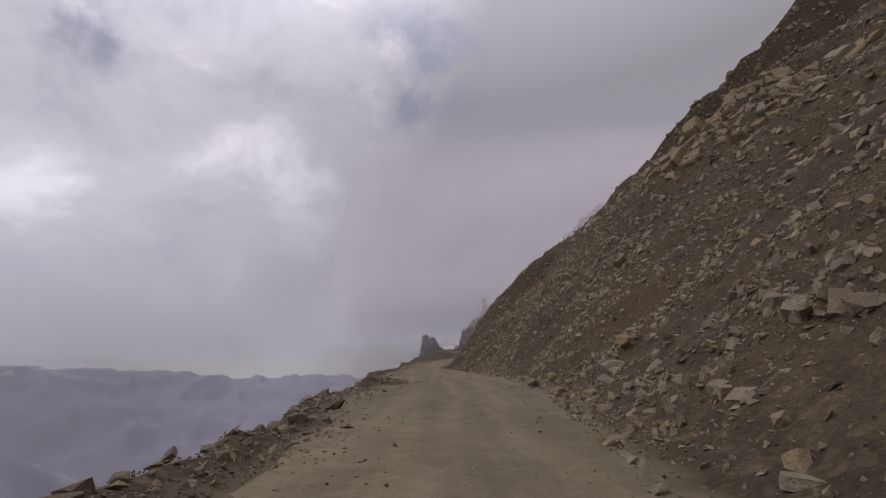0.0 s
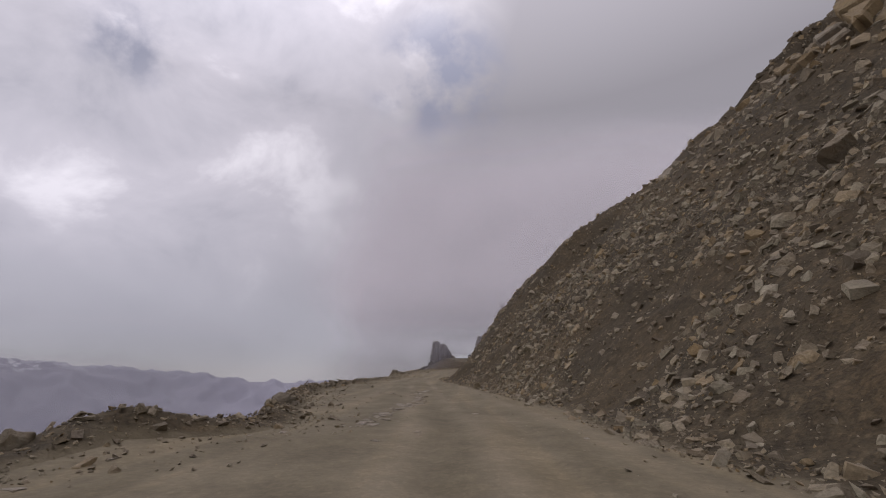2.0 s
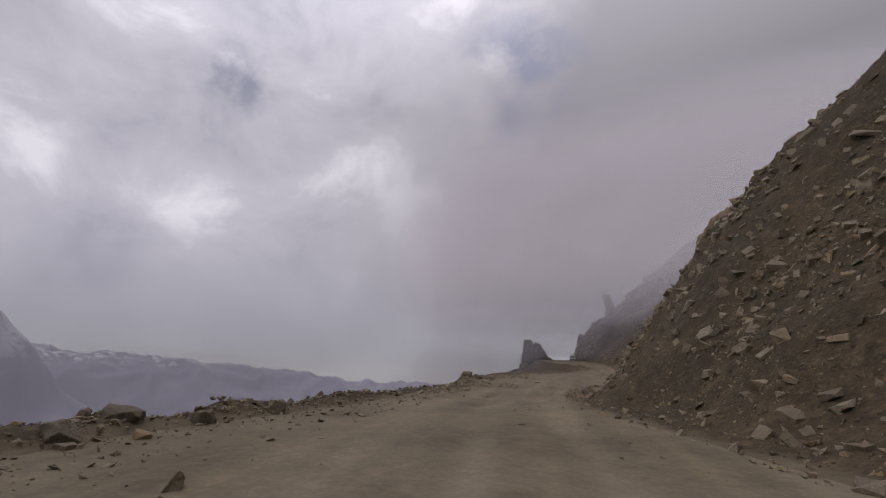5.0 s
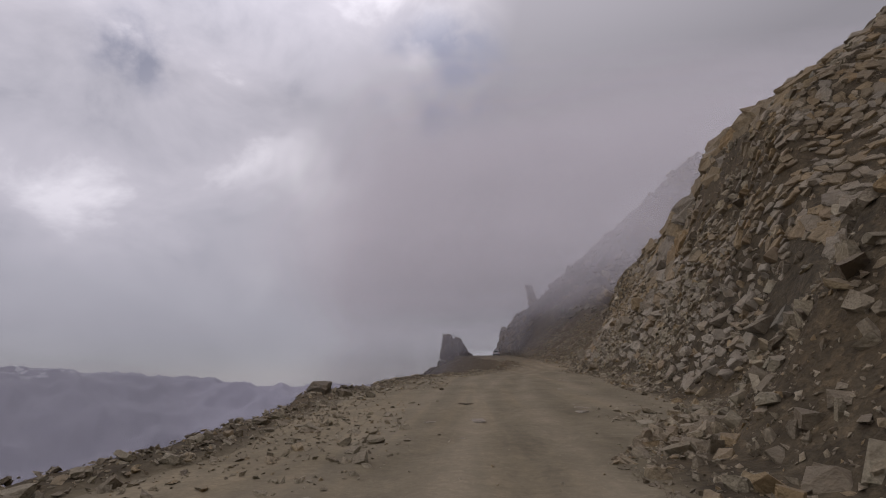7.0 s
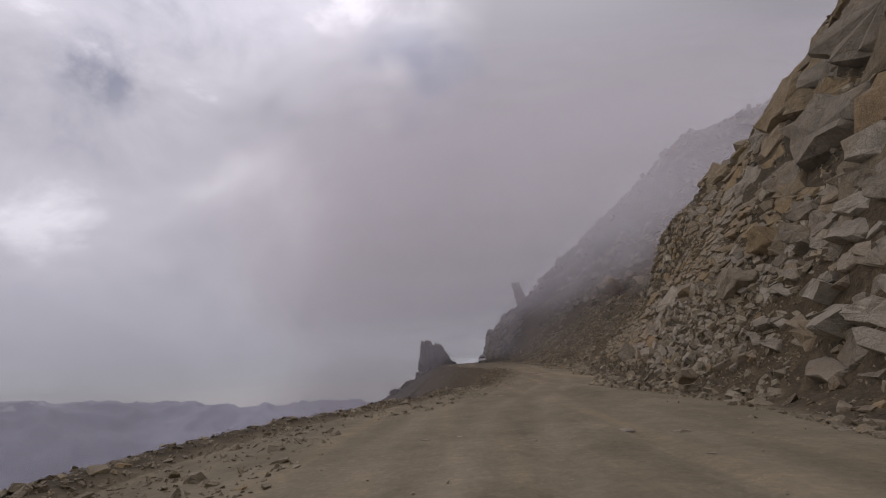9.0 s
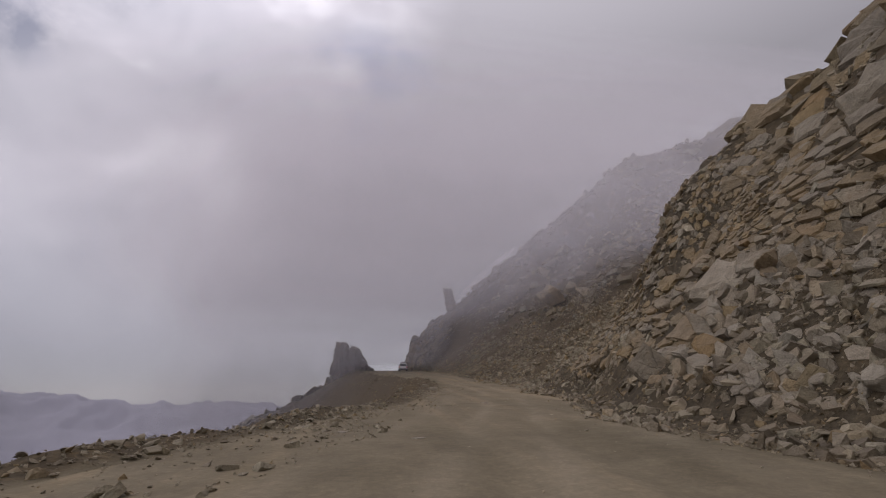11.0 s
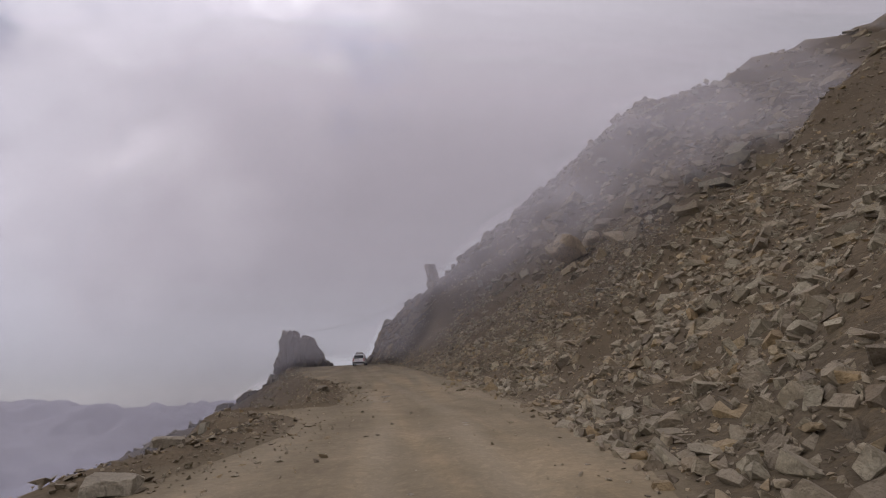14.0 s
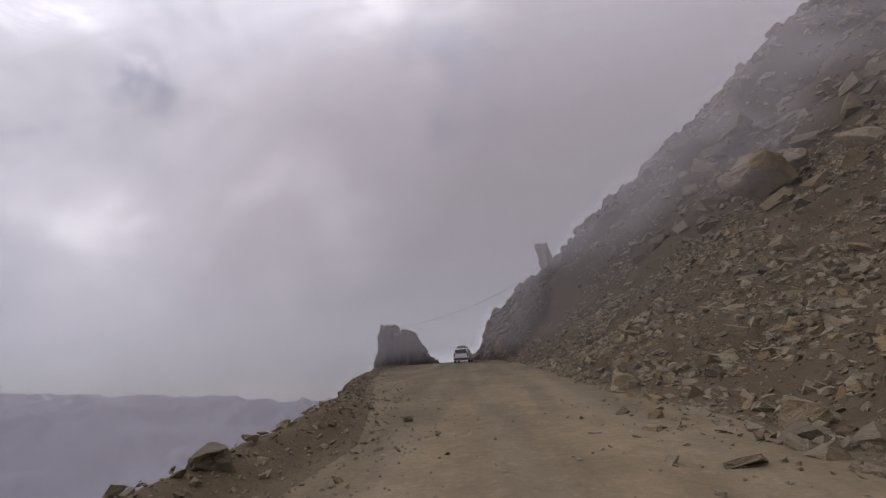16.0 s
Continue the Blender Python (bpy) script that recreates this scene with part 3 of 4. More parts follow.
LOOSE = "loose grey and tan broken stones lying on the slope"
R = np.random.RandomState(11)
for n, y0, y1, reach, bias, low, high, power, patchy in (
    (15000, 2, 74, 14, 1.0, 0.08, 0.55, 2.5, 1),
    (8000, 2, 74, 24, 0.8, 0.1, 0.6, 2.5, 0),
    (18000, 72, 105, 12, 1.2, 0.055, 0.42, 2.5, 1),
    (9000, 103, 122, 13, 1.2, 0.055, 0.4, 2.5, 1),
    (6000, 2, 122, 2.5, 1.0, 0.05, 0.36, 2.6, 0),
    (9000, 2, 125, 32, 0.9, 0.14, 0.9, 2.7, 1),
    (6000, 2, 72, 46, 0.55, 0.16, 1.0, 2.7, 0),
    (26000, 118, 200, 34, 1.2, 0.07, 0.5, 2.5, 1),
    (4000, 122, 200, 4, 1.0, 0.08, 0.6, 2.5, 0),
    (14000, 119, 165, 24, 0.9, 0.09, 0.36, 2.3, 0),
    (3500, 130, 250, 80, 0.6, 0.3, 1.8, 2.6, 0),
    (9000, 0, 76, 72, 0.6, 0.22, 1.3, 2.5, 0),
    (5000, 8, 78, 85, 0.35, 0.4, 1.7, 2.3, 0),
    (7000, 0, 76, 60, 0.7, 0.16, 0.6, 2.4, 1),
):
    x, y = on_hill(R, n, y0, y1, reach, bias, patchy)
    rubble("rubble", x, y, np.minimum(sizes(R, len(x), low, high, power) * finer(y), coarsest(x, y)), R.randint(999), 0.2, 0.75, parent=hillside, label=LOOSE)

for n, y0, y1, reach, bias, low, high in ((36000, 2, 76, 14, 1.1, 0.035, 0.2), (9000, 72, 106, 8, 1.2, 0.04, 0.15), (22000, 104, 190, 20, 1.2, 0.045, 0.2)):
    x, y = on_hill(R, n, y0, y1, reach, bias, 1)
    rubble("pebbles", x, y, sizes(R, len(x), low, high, 2.4), R.randint(999), 0.1, 0.5, None, hillside, "small broken stones scattered over the slope", PEBBLES)

R2 = np.random.RandomState(77)
x, y = on_hill(R2, 9000, 128, 172, 26, 0.9, 1)
rubble("rubble", x, y, sizes(R2, len(x), 0.12, 0.6, 2.4), 78, 0.15, 0.75, parent=hillside, label=LOOSE)

# paler, freshly broken stones among them
m_fresh = stone("fresh broken stone", False, [(0.0, (0.25, 0.22, 0.153)), (0.4, (0.32, 0.285, 0.201)), (0.8, (0.38, 0.345, 0.254)), (1.0, (0.34, 0.26, 0.140))])
for n, y0, y1, reach, bias, low, high in ((7500, 2, 76, 16, 1.0, 0.08, 0.55), (2600, 74, 122, 15, 1.0, 0.11, 0.6), (7500, 118, 200, 34, 1.1, 0.09, 0.6), (900, 2, 125, 34, 0.8, 0.25, 1.0), (3000, 120, 180, 26, 1.0, 0.16, 0.5), (2600, 76, 106, 4.5, 0.8, 0.08, 0.5), (350, 12, 30, 4, 0.9, 0.07, 0.35), (5000, 120, 200, 30, 1.0, 0.09, 0.45), (7000, 120, 170, 18, 0.9, 0.1, 0.5)):
    x, y = on_hill(R, n, y0, y1, reach, bias, 1)
    rubble("fresh_stones", x, y, np.minimum(sizes(R, len(x), low, high, 2.3), coarsest(x, y)), R.randint(999), 0.2, 0.7, m_fresh, hillside, "pale freshly broken stones on the slope")

# jointed rock of the cliff: blocks that follow the same cracks
m_cliff = stone("jointed cliff rock", False, [(0.0, (0.164, 0.139, 0.097)), (0.4, (0.213, 0.176, 0.111)), (0.65, (0.254, 0.205, 0.118)), (0.85, (0.197, 0.184, 0.147)), (1.0, (0.295, 0.271, 0.201))])


def outcrop(n, y0, y1, d0, d1, low, high, seed, power=2.0):
    rng = np.random.RandomState(seed)
    y = rng.uniform(y0, y1, n)
    x = toe_x(y) + rng.uniform(d0, d1, n)
    return x, y, sizes(rng, n, low, high, power)


for n, y0, y1, d0, d1, low, high in ((600, 74, 104, 0.6, 12, 0.12, 0.5), (500, 103, 122, 0.6, 12, 0.1, 0.4), (300, 76, 122, 9, 20, 0.3, 1.0), (250, 206, 250, 2, 60, 1, 4), (160, 150, 190, 14, 34, 0.7, 2.6), (900, 122, 200, 30, 80, 0.7, 3.2), (260, 195, 250, 20, 80, 1.2, 4.5), (1300, 165, 300, 50, 140, 0.8, 3.4)):
    x, y, z = outcrop(n, y0, y1, d0, d1, low, high, n, 2.4)
    rubble("bedrock", x, y, z, n + 1, 0.14, 0.25, m_cliff, hillside, "jointed tan and grey bedrock blocks in the cliff")

m_block = stone("cliff block", True, [(0.0, (0.142, 0.117, 0.074)), (0.35, (0.201, 0.160, 0.092)), (0.6, (0.236, 0.179, 0.092)), (0.8, (0.177, 0.155, 0.112)), (1.0, (0.254, 0.218, 0.144))])


def roughen(bm, size, seed):
    """Breaks up the flat faces of a large stone."""
    bmesh.ops.triangulate(bm, faces=bm.faces)
    bmesh.ops.subdivide_edges(bm, edges=[e for e in bm.edges if e.calc_length() > 0.33 * min(size)], cuts=2, use_grid_fill=True)
    bmesh.ops.triangulate(bm, faces=bm.faces)
    for v in bm.verts:
        v.co += 0.13 * min(size) * Vector(noise.noise_vector(v.co * (2.2 / max(size)) + Vector((seed, 0, 0)))) + 0.06 * min(size) * Vector(noise.noise_vector(v.co * (6.5 / max(size))))


def clipped(poly, q, w):
    """The part of a convex polygon on the near side of the line through q with the outward way w."""
    out = []
    for a, b in zip(poly, poly[1:] + poly[:1]):
        da, db = (a[0] - q[0]) * w[0] + (a[1] - q[1]) * w[1], (b[0] - q[0]) * w[0] + (b[1] - q[1]) * w[1]
        if da <= 0:
            out.append(a)
        if da * db < 0:
            k = da / (da - db)
            out.append((a[0] + k * (b[0] - a[0]), a[1] + k * (b[1] - a[1])))
    return out


def jointed(u0, u1, v0, v1, low, high, seed, mats, slant=55.0, lean=28.0, stretch=1.5, stand=0.1, power=2.2, offset=0.0, singles=300, keep=0.94, jumble=0.09):
    """Bedrock broken along joints: close-fitting angular blocks laid over the hillside between u0 and u1 along y and v0 and v1 up the slope."""
    rng = np.random.RandomState(seed)
    c, sn = math.cos(radians(lean)), math.sin(radians(lean))
    turn2 = np.array([(c, sn), (-sn * stretch, c * stretch)])
    back = np.linalg.inv(turn2)
    seeds, radii = np.empty((0, 2)), np.empty(0)
    spots = np.stack([rng.uniform(u0, u1, 14000), rng.uniform(v0, v1, 14000)], 1)
    want = np.clip(fbm(spots[:, 0] * 0.16, spots[:, 1] * 0.16, 0 * spots[:, 0] + seed, 3) + 0.42 + rng.normal(0, 0.14, 14000), 0, 1)
    want = np.clip(want - 0.08 + 0.26 * (spots[:, 1] - v0) / (v1 - v0), 0, 1)
    want = low + (high - low) * want ** power
    for p, r in zip(spots @ turn2.T, want):
        if not len(seeds) or (np.hypot(*(seeds - p).T) > 0.62 * (radii + r)).all():
            seeds, radii = np.vstack([seeds, p]), np.append(radii, r)
    flat = seeds @ back.T
    y = flat[:, 0]
    x = toe_x(y) + APRON + flat[:, 1] * math.cos(radians(slant)) + offset
    h = 0.9
    n = np.stack([(land(x - h, y) - land(x + h, y)) / (2 * h), (land(x, y - h) - land(x, y + h)) / (2 * h), np.ones(len(x))], -1)
    n /= np.linalg.norm(n, axis=1, keepdims=True)
    place = np.stack([x, y, land(x, y)], -1)
    dip = np.stack([0.6 * fbm(flat[:, 0] * 0.22, flat[:, 1] * 0.22, 0 * y + k, 2) for k in (31.0, 47.0)], -1)      # neighbours share their lie
    order = np.argsort(-radii)
    verts, faces, base = [], [], 0
    for rank, i in enumerate(order):
        r = radii[i]
        near = np.argsort(np.hypot(*(seeds - seeds[i]).T))[1:20]
        poly = [(seeds[i][0] + a * r * 1.5, seeds[i][1] + b * r * 1.5) for a, b in ((-1, -1), (1, -1), (1, 1), (-1, 1))]
        for j in near:
            way = seeds[j] - seeds[i]
            poly = clipped(poly, seeds[i] + way * r / (r + radii[j]), way)
        if len(poly) < 3 or rng.rand() > keep:
            continue
        ring = (np.array(poly) - seeds[i]) @ back.T
        area = 0.5 * np.sum(ring[:, 0] * np.roll(ring[:, 1], -1) - ring[:, 1] * np.roll(ring[:, 0], -1))
        if area < 0:
            ring = ring[::-1]
        if r > 0.5:
            mids = (ring + np.roll(ring, -1, 0)) / 2 * rng.uniform(0.86, 1.0, (len(ring), 1)) + rng.normal(0, 0.04, ring.shape) * r
            ring = np.stack([ring, mids], 1).reshape(-1, 2)
        up = Vector(n[i].tolist())
        rise = (Vector((1, 0, 0)) - up.x * up).normalized()
        along = -rise.cross(up)
        m = len(ring)
        off, gu, gv = np.clip(rng.normal(0.1, stand), -0.15, 0.3 + 0.5 * (stand > 0.2)) * r, dip[i][0] + rng.normal(0, jumble), dip[i][1] + rng.normal(0, jumble)
        crown = ring * rng.uniform(0.8, 0.93) + rng.normal(0, 0.03, (m, 2)) * r
        peak = rng.normal(0, 0.18, 2) * r
        top = off + crown[:, 0] * gu + crown[:, 1] * gv + rng.normal(0, 0.05, m) * r
        brim = off + ring[:, 0] * gu + ring[:, 1] * gv - rng.uniform(0.05, 0.2, m) * r
        pts = [(*(ring[k] * 0.99), -0.9 * r - 0.3) for k in range(m)] + [(*(ring[k] * 0.965), brim[k]) for k in range(m)] + [(*crown[k], top[k]) for k in range(m)] + [(*peak, off + peak[0] * gu + peak[1] * gv + rng.uniform(0.0, 0.05) * r)]
        tris = []
        for k in range(m):
            l = (k + 1) % m
            tris += [(k, l, m + l), (k, m + l, m + k), (m + k, m + l, 2 * m + l), (m + k, 2 * m + l, 2 * m + k), (2 * m + k, 2 * m + l, 3 * m)]
        axes = np.array([along[:], rise[:], up[:]])
        local = np.array(pts) @ axes
        if rank < singles:
            me = bpy.data.meshes.new("block")
            fill(me, local, tris)
            me.materials.append(mats[0])
            ob = new("block", me)
            ob.location = place[i]
            ob.parent = hillside
        else:
            verts.append(local + place[i])
            faces.append(np.array(tris) + base)
            base += len(local)
    if verts:
        me = bpy.data.meshes.new("bedrock")
        fill(me, np.concatenate(verts), np.concatenate(faces))
        me.materials.append(mats[1])
        ob = new("bedrock", me)
        ob.parent = hillside
        tagged(ob, "small jointed blocks of bedrock in the cliff", kind="stuff")


TANS = [(0.0, (0.185, 0.152, 0.100)), (0.3, (0.250, 0.196, 0.116)), (0.5, (0.290, 0.216, 0.112)), (0.7, (0.235, 0.208, 0.160)), (0.88, (0.325, 0.288, 0.215)), (1.0, (0.265, 0.182, 0.086))]
m_block, m_blocks = stone("cliff block", True, TANS), stone("cliff blocks", False, TANS)
PALES = [(0.0, (0.20, 0.172, 0.125)), (0.35, (0.285, 0.255, 0.198)), (0.7, (0.365, 0.332, 0.265)), (0.88, (0.27, 0.205, 0.122)), (1.0, (0.42, 0.385, 0.31))]
m_grey_block, m_grey_blocks = stone("pale cliff block", True, PALES), stone("pale cliff blocks", False, PALES)
jointed(76, 108, 6.0, 21, 0.3, 2.5, 13, (m_block, m_blocks), 58, singles=190, power=1.8, jumble=0.06)
jointed(79, 106, 0.8, 6.6, 0.17, 1.0, 17, (m_grey_block, m_grey_blocks), 58, singles=90, keep=0.8, stand=0.24, jumble=0.26)
jointed(105, 118.5, 2.2, 15, 0.2, 1.3, 15, (m_block, m_blocks), 58, singles=120, keep=0.88, stand=0.16)
jointed(34, 64, 31, 50, 0.7, 2.6, 6, (m_block, m_blocks), 45, singles=60, keep=0.85, stand=0.3)
jointed(187, 214, 0.5, 20, 0.8, 2.4, 9, (m_block, m_blocks), 60, singles=40)

# rock knobs and scree that run down from the tower into the cloud
for n, y0, y1, d0, d1, low, high in ((260, 194, 214, 3, 40, 0.8, 3.0), (5000, 120, 195, 0.3, 30, 0.06, 0.34)):
    rng = np.random.RandomState(n)
    y = rng.uniform(y0, y1, n)
    x = edge_x(y) - d0 - (d1 - d0) * rng.rand(n) ** 1.4
    rubble("scree", x, y, sizes(rng, n, low, high, 2.4), n + 1, 0.1, 0.4, m_cliff, dropoff, "broken rock on the slope below the road")

# the outer bank
y = R.uniform(2, 190, 24000)
x = edge_x(y) + R.normal(0.0, 0.4, len(y)) + (R.rand(len(y)) < 0.4) * np.abs(R.normal(0, 1.2, len(y))) - (R.rand(len(y)) < 0.3) * R.rand(len(y)) * 3
rubble("bank_rubble", x, y, sizes(R, len(x), 0.04, 0.26, 2.6) * np.interp(y, [60, 80], [1, 0.8]), 4, parent=dropoff, label="loose stones along the outer bank of the road")
y = R.uniform(9, 190, 900)
x = edge_x(y) + 0.9 + np.abs(R.normal(0, 1.3, len(y)))
rubble("road_grit", x, y, sizes(R, len(x), 0.03, 0.16, 2.6), 5, mat=m_fresh, parent=road, label="small stones strewn on the dirt road")
y = R.uniform(2, 190, 900)
x = toe_x(y) - np.abs(R.normal(0, 1.0, len(y)))
rubble("road_grit", x, y, sizes(R, len(x), 0.03, 0.18, 2.6), 6, mat=m_fresh, parent=road, label="small stones strewn on the dirt road")
y = R.uniform(12, 190, 300)
x = edge_x(y) + 1 + R.rand(len(y)) * (toe_x(y) - edge_x(y) - 1.2)
rubble("road_grit", x, y, sizes(R, len(x), 0.03, 0.13, 2.6), 7, mat=m_fresh, parent=road, label="small stones strewn on the dirt road")

# gravel verge between the wheel tracks and the outer bank
for n, y0, y1, wide, low, high, seed in ((5200, 68, 112, 3.4, 0.045, 0.26, 8), (900, 40, 68, 2.6, 0.04, 0.22, 9), (1100, 112, 150, 1.8, 0.035, 0.16, 10), (700, 5, 40, 1.6, 0.04, 0.2, 12)):
    y = R.uniform(y0, y1, n)
    x = edge_x(y) + 0.15 + wide * R.rand(n) ** 1.7
    thick = fbm(x * 0.5, y * 0.5, 0 * x + seed, 3) > R.normal(-0.05, 0.15, n)
    rubble("verge_gravel", x[thick], y[thick], sizes(R, int(thick.sum()), low, high, 2.5), seed, 0.12, 0.4, m_fresh, road, "pale gravel and small stones along the verge")

# small falls of stone that lie at the foot of the slope
for n, x0, y0, sx, sy, high, seed in ((260, 5.5, 23.8, 0.9, 0.9, 0.3, 31), (280, 5.4, 41.2, 0.7, 1.6, 0.32, 32), (300, 4.6, 47.3, 0.7, 1.6, 0.3, 33), (200, 2.9, 75.5, 0.9, 1.4, 0.34, 34), (260, 9.2, 97.2, 1.0, 1.6, 0.34, 35), (260, 12.6, 138.5, 1.2, 2.2, 0.3, 36)):
    rubble("fallen_stones", R.normal(x0, sx, n), R.normal(y0, sy, n), sizes(R, n, 0.06, high, 2.3), seed, 0.1, 0.5, m_fresh, hillside, "small heap of pale broken stones at the foot of the slope")

# larger stones that can be told apart
n = 280
y = R.uniform(5, 168, n)
stones("rock", toe_x(y) + 9 * R.rand(n) ** 1.3, y, sizes(R, n, 0.16, 0.55, 2.6) * finer(y), 21, hillside)
y = R.uniform(5, 160, 110)
stones("rock", edge_x(y) + R.normal(-0.1, 0.35, 110), y, sizes(R, 110, 0.1, 0.24, 2.6), 22, dropoff)

# ---------------------------------------------------------------- landmark boulders


def boulder(x, y, z, size, label, seed=0, lean=(0, 0, 0), cuts=11, mat=None, up=0.0):
    """A single large stone whose middle lies at x, y, z."""
    bm = chip(seed * 7 + 3, size, cuts)
    bmesh.ops.bevel(bm, geom=bm.edges[:], offset=0.035 * min(size), segments=1, affect="EDGES")
    roughen(bm, size, seed)
    ob = part("boulder", bm, mat or m_rock)
    ob.matrix_world = pose(x, y, z + up, *lean)
    return tagged(ob, label, "boulder", "boulders along the road")


m_tan = stone("tan slab rock", True, [(0.0, (0.30, 0.25, 0.172)), (0.5, (0.345, 0.278, 0.178)), (1.0, (0.385, 0.33, 0.24))])
GREY = "angular grey boulder lying on the rubble slope"
TAN = "large tan slab of rock resting on the scree"
# x, y, z, width, depth, height, lean
for i, (x, y, z, a, b, c, lean) in enumerate([
    (4.1, 16.3, 0.15, 0.35, 0.3, 0.25, 6), (4.7, 23.7, 0.1, 0.8, 0.6, 0.3, 7), (5.9, 24.4, 0.35, 0.45, 0.4, 0.35, 5), (7.9, 29.3, 1.25, 0.4, 0.35, 0.5, 25), (10.4, 32.3, 3.7, 0.9, 0.8, 0.6, 30),
    (15.8, 35.6, 8.8, 1.8, 1.2, 0.8, 32), (6.1, 47.5, 1.6, 0.4, 0.4, 0.3, 20), (7.8, 44.6, 3.3, 0.6, 0.5, 0.4, 35), (2.6, 49.6, 0.25, 0.4, 0.3, 0.35, 10), (7.1, 77.8, 2.4, 0.8, 0.7, 0.6, 30),
]):
    boulder(x, y, z, (a, b, c), GREY, i, (lean, -lean * 1.3, 40 * i))
for i, (x, y, z, a, b, c, lean) in enumerate([
    (7.2, 98.3, 1.75, 0.8, 0.7, 0.6, 5), (8.7, 97.4, 2.1, 0.9, 0.8, 0.9, 12), (10.1, 96.9, 2.9, 0.9, 0.8, 0.7, 25), (10.2, 98.9, 4.7, 1.6, 1.2, 1.6, 12), (11.1, 98.3, 6.2, 1.5, 1.2, 1.1, 10),
    (11.4, 112.7, 2.6, 0.7, 0.6, 0.6, 15), (12.2, 115.7, 3.0, 0.8, 0.6, 0.4, 8), (10.9, 116.4, 2.0, 0.5, 0.4, 0.4, 12), (14.2, 112.6, 6.0, 1.4, 1.0, 0.5, 16), (9.9, 79.4, 5.4, 1.2, 1.0, 2.2, 22),
]):
    boulder(x, y, z, (a * 0.75, b * 0.75, c * 0.75), "big fallen block of grey rock below the cliff", i + 20, (lean, -lean * 1.4, 33 * i))
for i, (x, y, z, a, b, c, lean) in enumerate([
    (19.7, 137.1, 4.8, 1.4, 1.0, 0.7, 18), (25.0, 140.7, 7.8, 3.0, 1.1, 0.6, 24), (25.9, 134.3, 9.4, 1.8, 1.0, 0.6, 26), (34.0, 157.8, 15.8, 4.2, 2.6, 1.4, 30), (30.8, 164.5, 16.4, 4.0, 3.0, 3.2, 20),
    (13.0, 138.6, 3.6, 0.8, 0.6, 0.9, 15), (16.9, 137.2, 3.8, 1.6, 0.8, 0.4, 10), (12.4, 144.7, 3.8, 0.9, 0.7, 0.9, 20), (22.6, 151.9, 7.7, 1.6, 1.2, 0.8, 25), (15.5, 153.5, 4.9, 1.0, 0.9, 0.7, 18),
    (36.2, 168.2, 18.8, 3.4, 2.2, 2.0, 24), (37.4, 183.1, 25, 4.0, 3.0, 3.6, 20),
]):
    k = 0.68 if a < 1.7 else 1.0
    boulder(x, y, z + 0.25 * c if k == 1 else float(land(x, y)) + 0.05 * c, (a * k, b * k, c * k), TAN, i + 40, (lean, -lean * 1.2, 25 * i), mat=m_tan)
m_bank = stone("grey bank rock", True, [(0.0, (0.13, 0.113, 0.081)), (0.6, (0.17, 0.147, 0.104)), (1.0, (0.215, 0.19, 0.136))])
for i, (x, y, a, b, c) in enumerate([
    (-7.5, 82.9, 1.1, 0.95, 0.9), (-6.5, 82.85, 0.62, 0.55, 0.55), (-5.4, 82.3, 0.7, 0.5, 0.38), (-7.0, 84.6, 0.36, 0.3, 0.26), (-6.9, 82.2, 0.3, 0.26, 0.2), (-2.95, 85.1, 0.22, 0.2, 0.2),
    (-7.1, 76.2, 0.4, 0.34, 0.32), (-6.3, 75.6, 0.34, 0.3, 0.2), (-6.3, 97.4, 0.75, 0.55, 0.42), (-5.9, 98.6, 0.6, 0.5, 0.34), (-5.65, 48.1, 0.34, 0.3, 0.24), (-7.9, 49.1, 0.55, 0.45, 0.38),
    (-7.5, 49.7, 0.45, 0.4, 0.34), (-7.6, 51.7, 0.55, 0.5, 0.42), (-7.7, 52.9, 0.85, 0.6, 0.42), (-8.0, 54.0, 0.7, 0.5, 0.36), (-7.4, 55.1, 0.5, 0.4, 0.42), (-7.3, 57.2, 0.6, 0.5, 0.36),
    (-4.4, 17.6, 0.8, 0.7, 0.62), (-4.0, 15.7, 1.1, 0.8, 0.5), (-5.2, 19.2, 0.8, 0.6, 0.5), (-4.1, 5.7, 1.15, 0.7, 0.45), (-3.75, 11.4, 0.6, 0.5, 0.5), (-4.9, 36.7, 1.05, 0.8, 0.62), (-5.3, 27.6, 0.6, 0.5, 0.4),
    (-4.5, 7.3, 1.0, 0.8, 0.55), (-4.6, 8.6, 0.8, 0.7, 0.45), (-4.9, 13.0, 0.9, 0.7, 0.6), (5.55, 136.6, 0.62, 0.5, 0.34), (4.75, 136.0, 0.6, 0.5, 0.45), (4.4, 136.4, 0.55, 0.5, 0.45), (4.9, 127.9, 0.5, 0.4, 0.26),
]):
    boulder(x, y, float(land(x, y)), (a * 0.78, b * 0.78, c * 0.78), "grey boulder on the outer bank of the road", i + 70, (8, 6, 50 * i), mat=m_bank, up=0.04 * c)
for i, (x, y, a, b, c) in enumerate([(4.9, 15.2, 0.5, 0.45, 0.3), (5.6, 15.6, 0.8, 0.6, 0.4), (6.4, 16.5, 1.2, 0.9, 0.6), (7.5, 17.6, 0.9, 0.7, 0.6), (5.1, 18.6, 0.4, 0.35, 0.3)]):
    boulder(x, y, float(land(x, y)), (a, b, c), "brown boulder in the pile at the foot of the slope", i + 110, (14, -20, 65 * i), mat=m_block, up=0.1 * c)
m_pale_slab = stone("pale slab rock", True, [(0.0, (0.33, 0.30, 0.23)), (1.0, (0.38, 0.34, 0.26))])
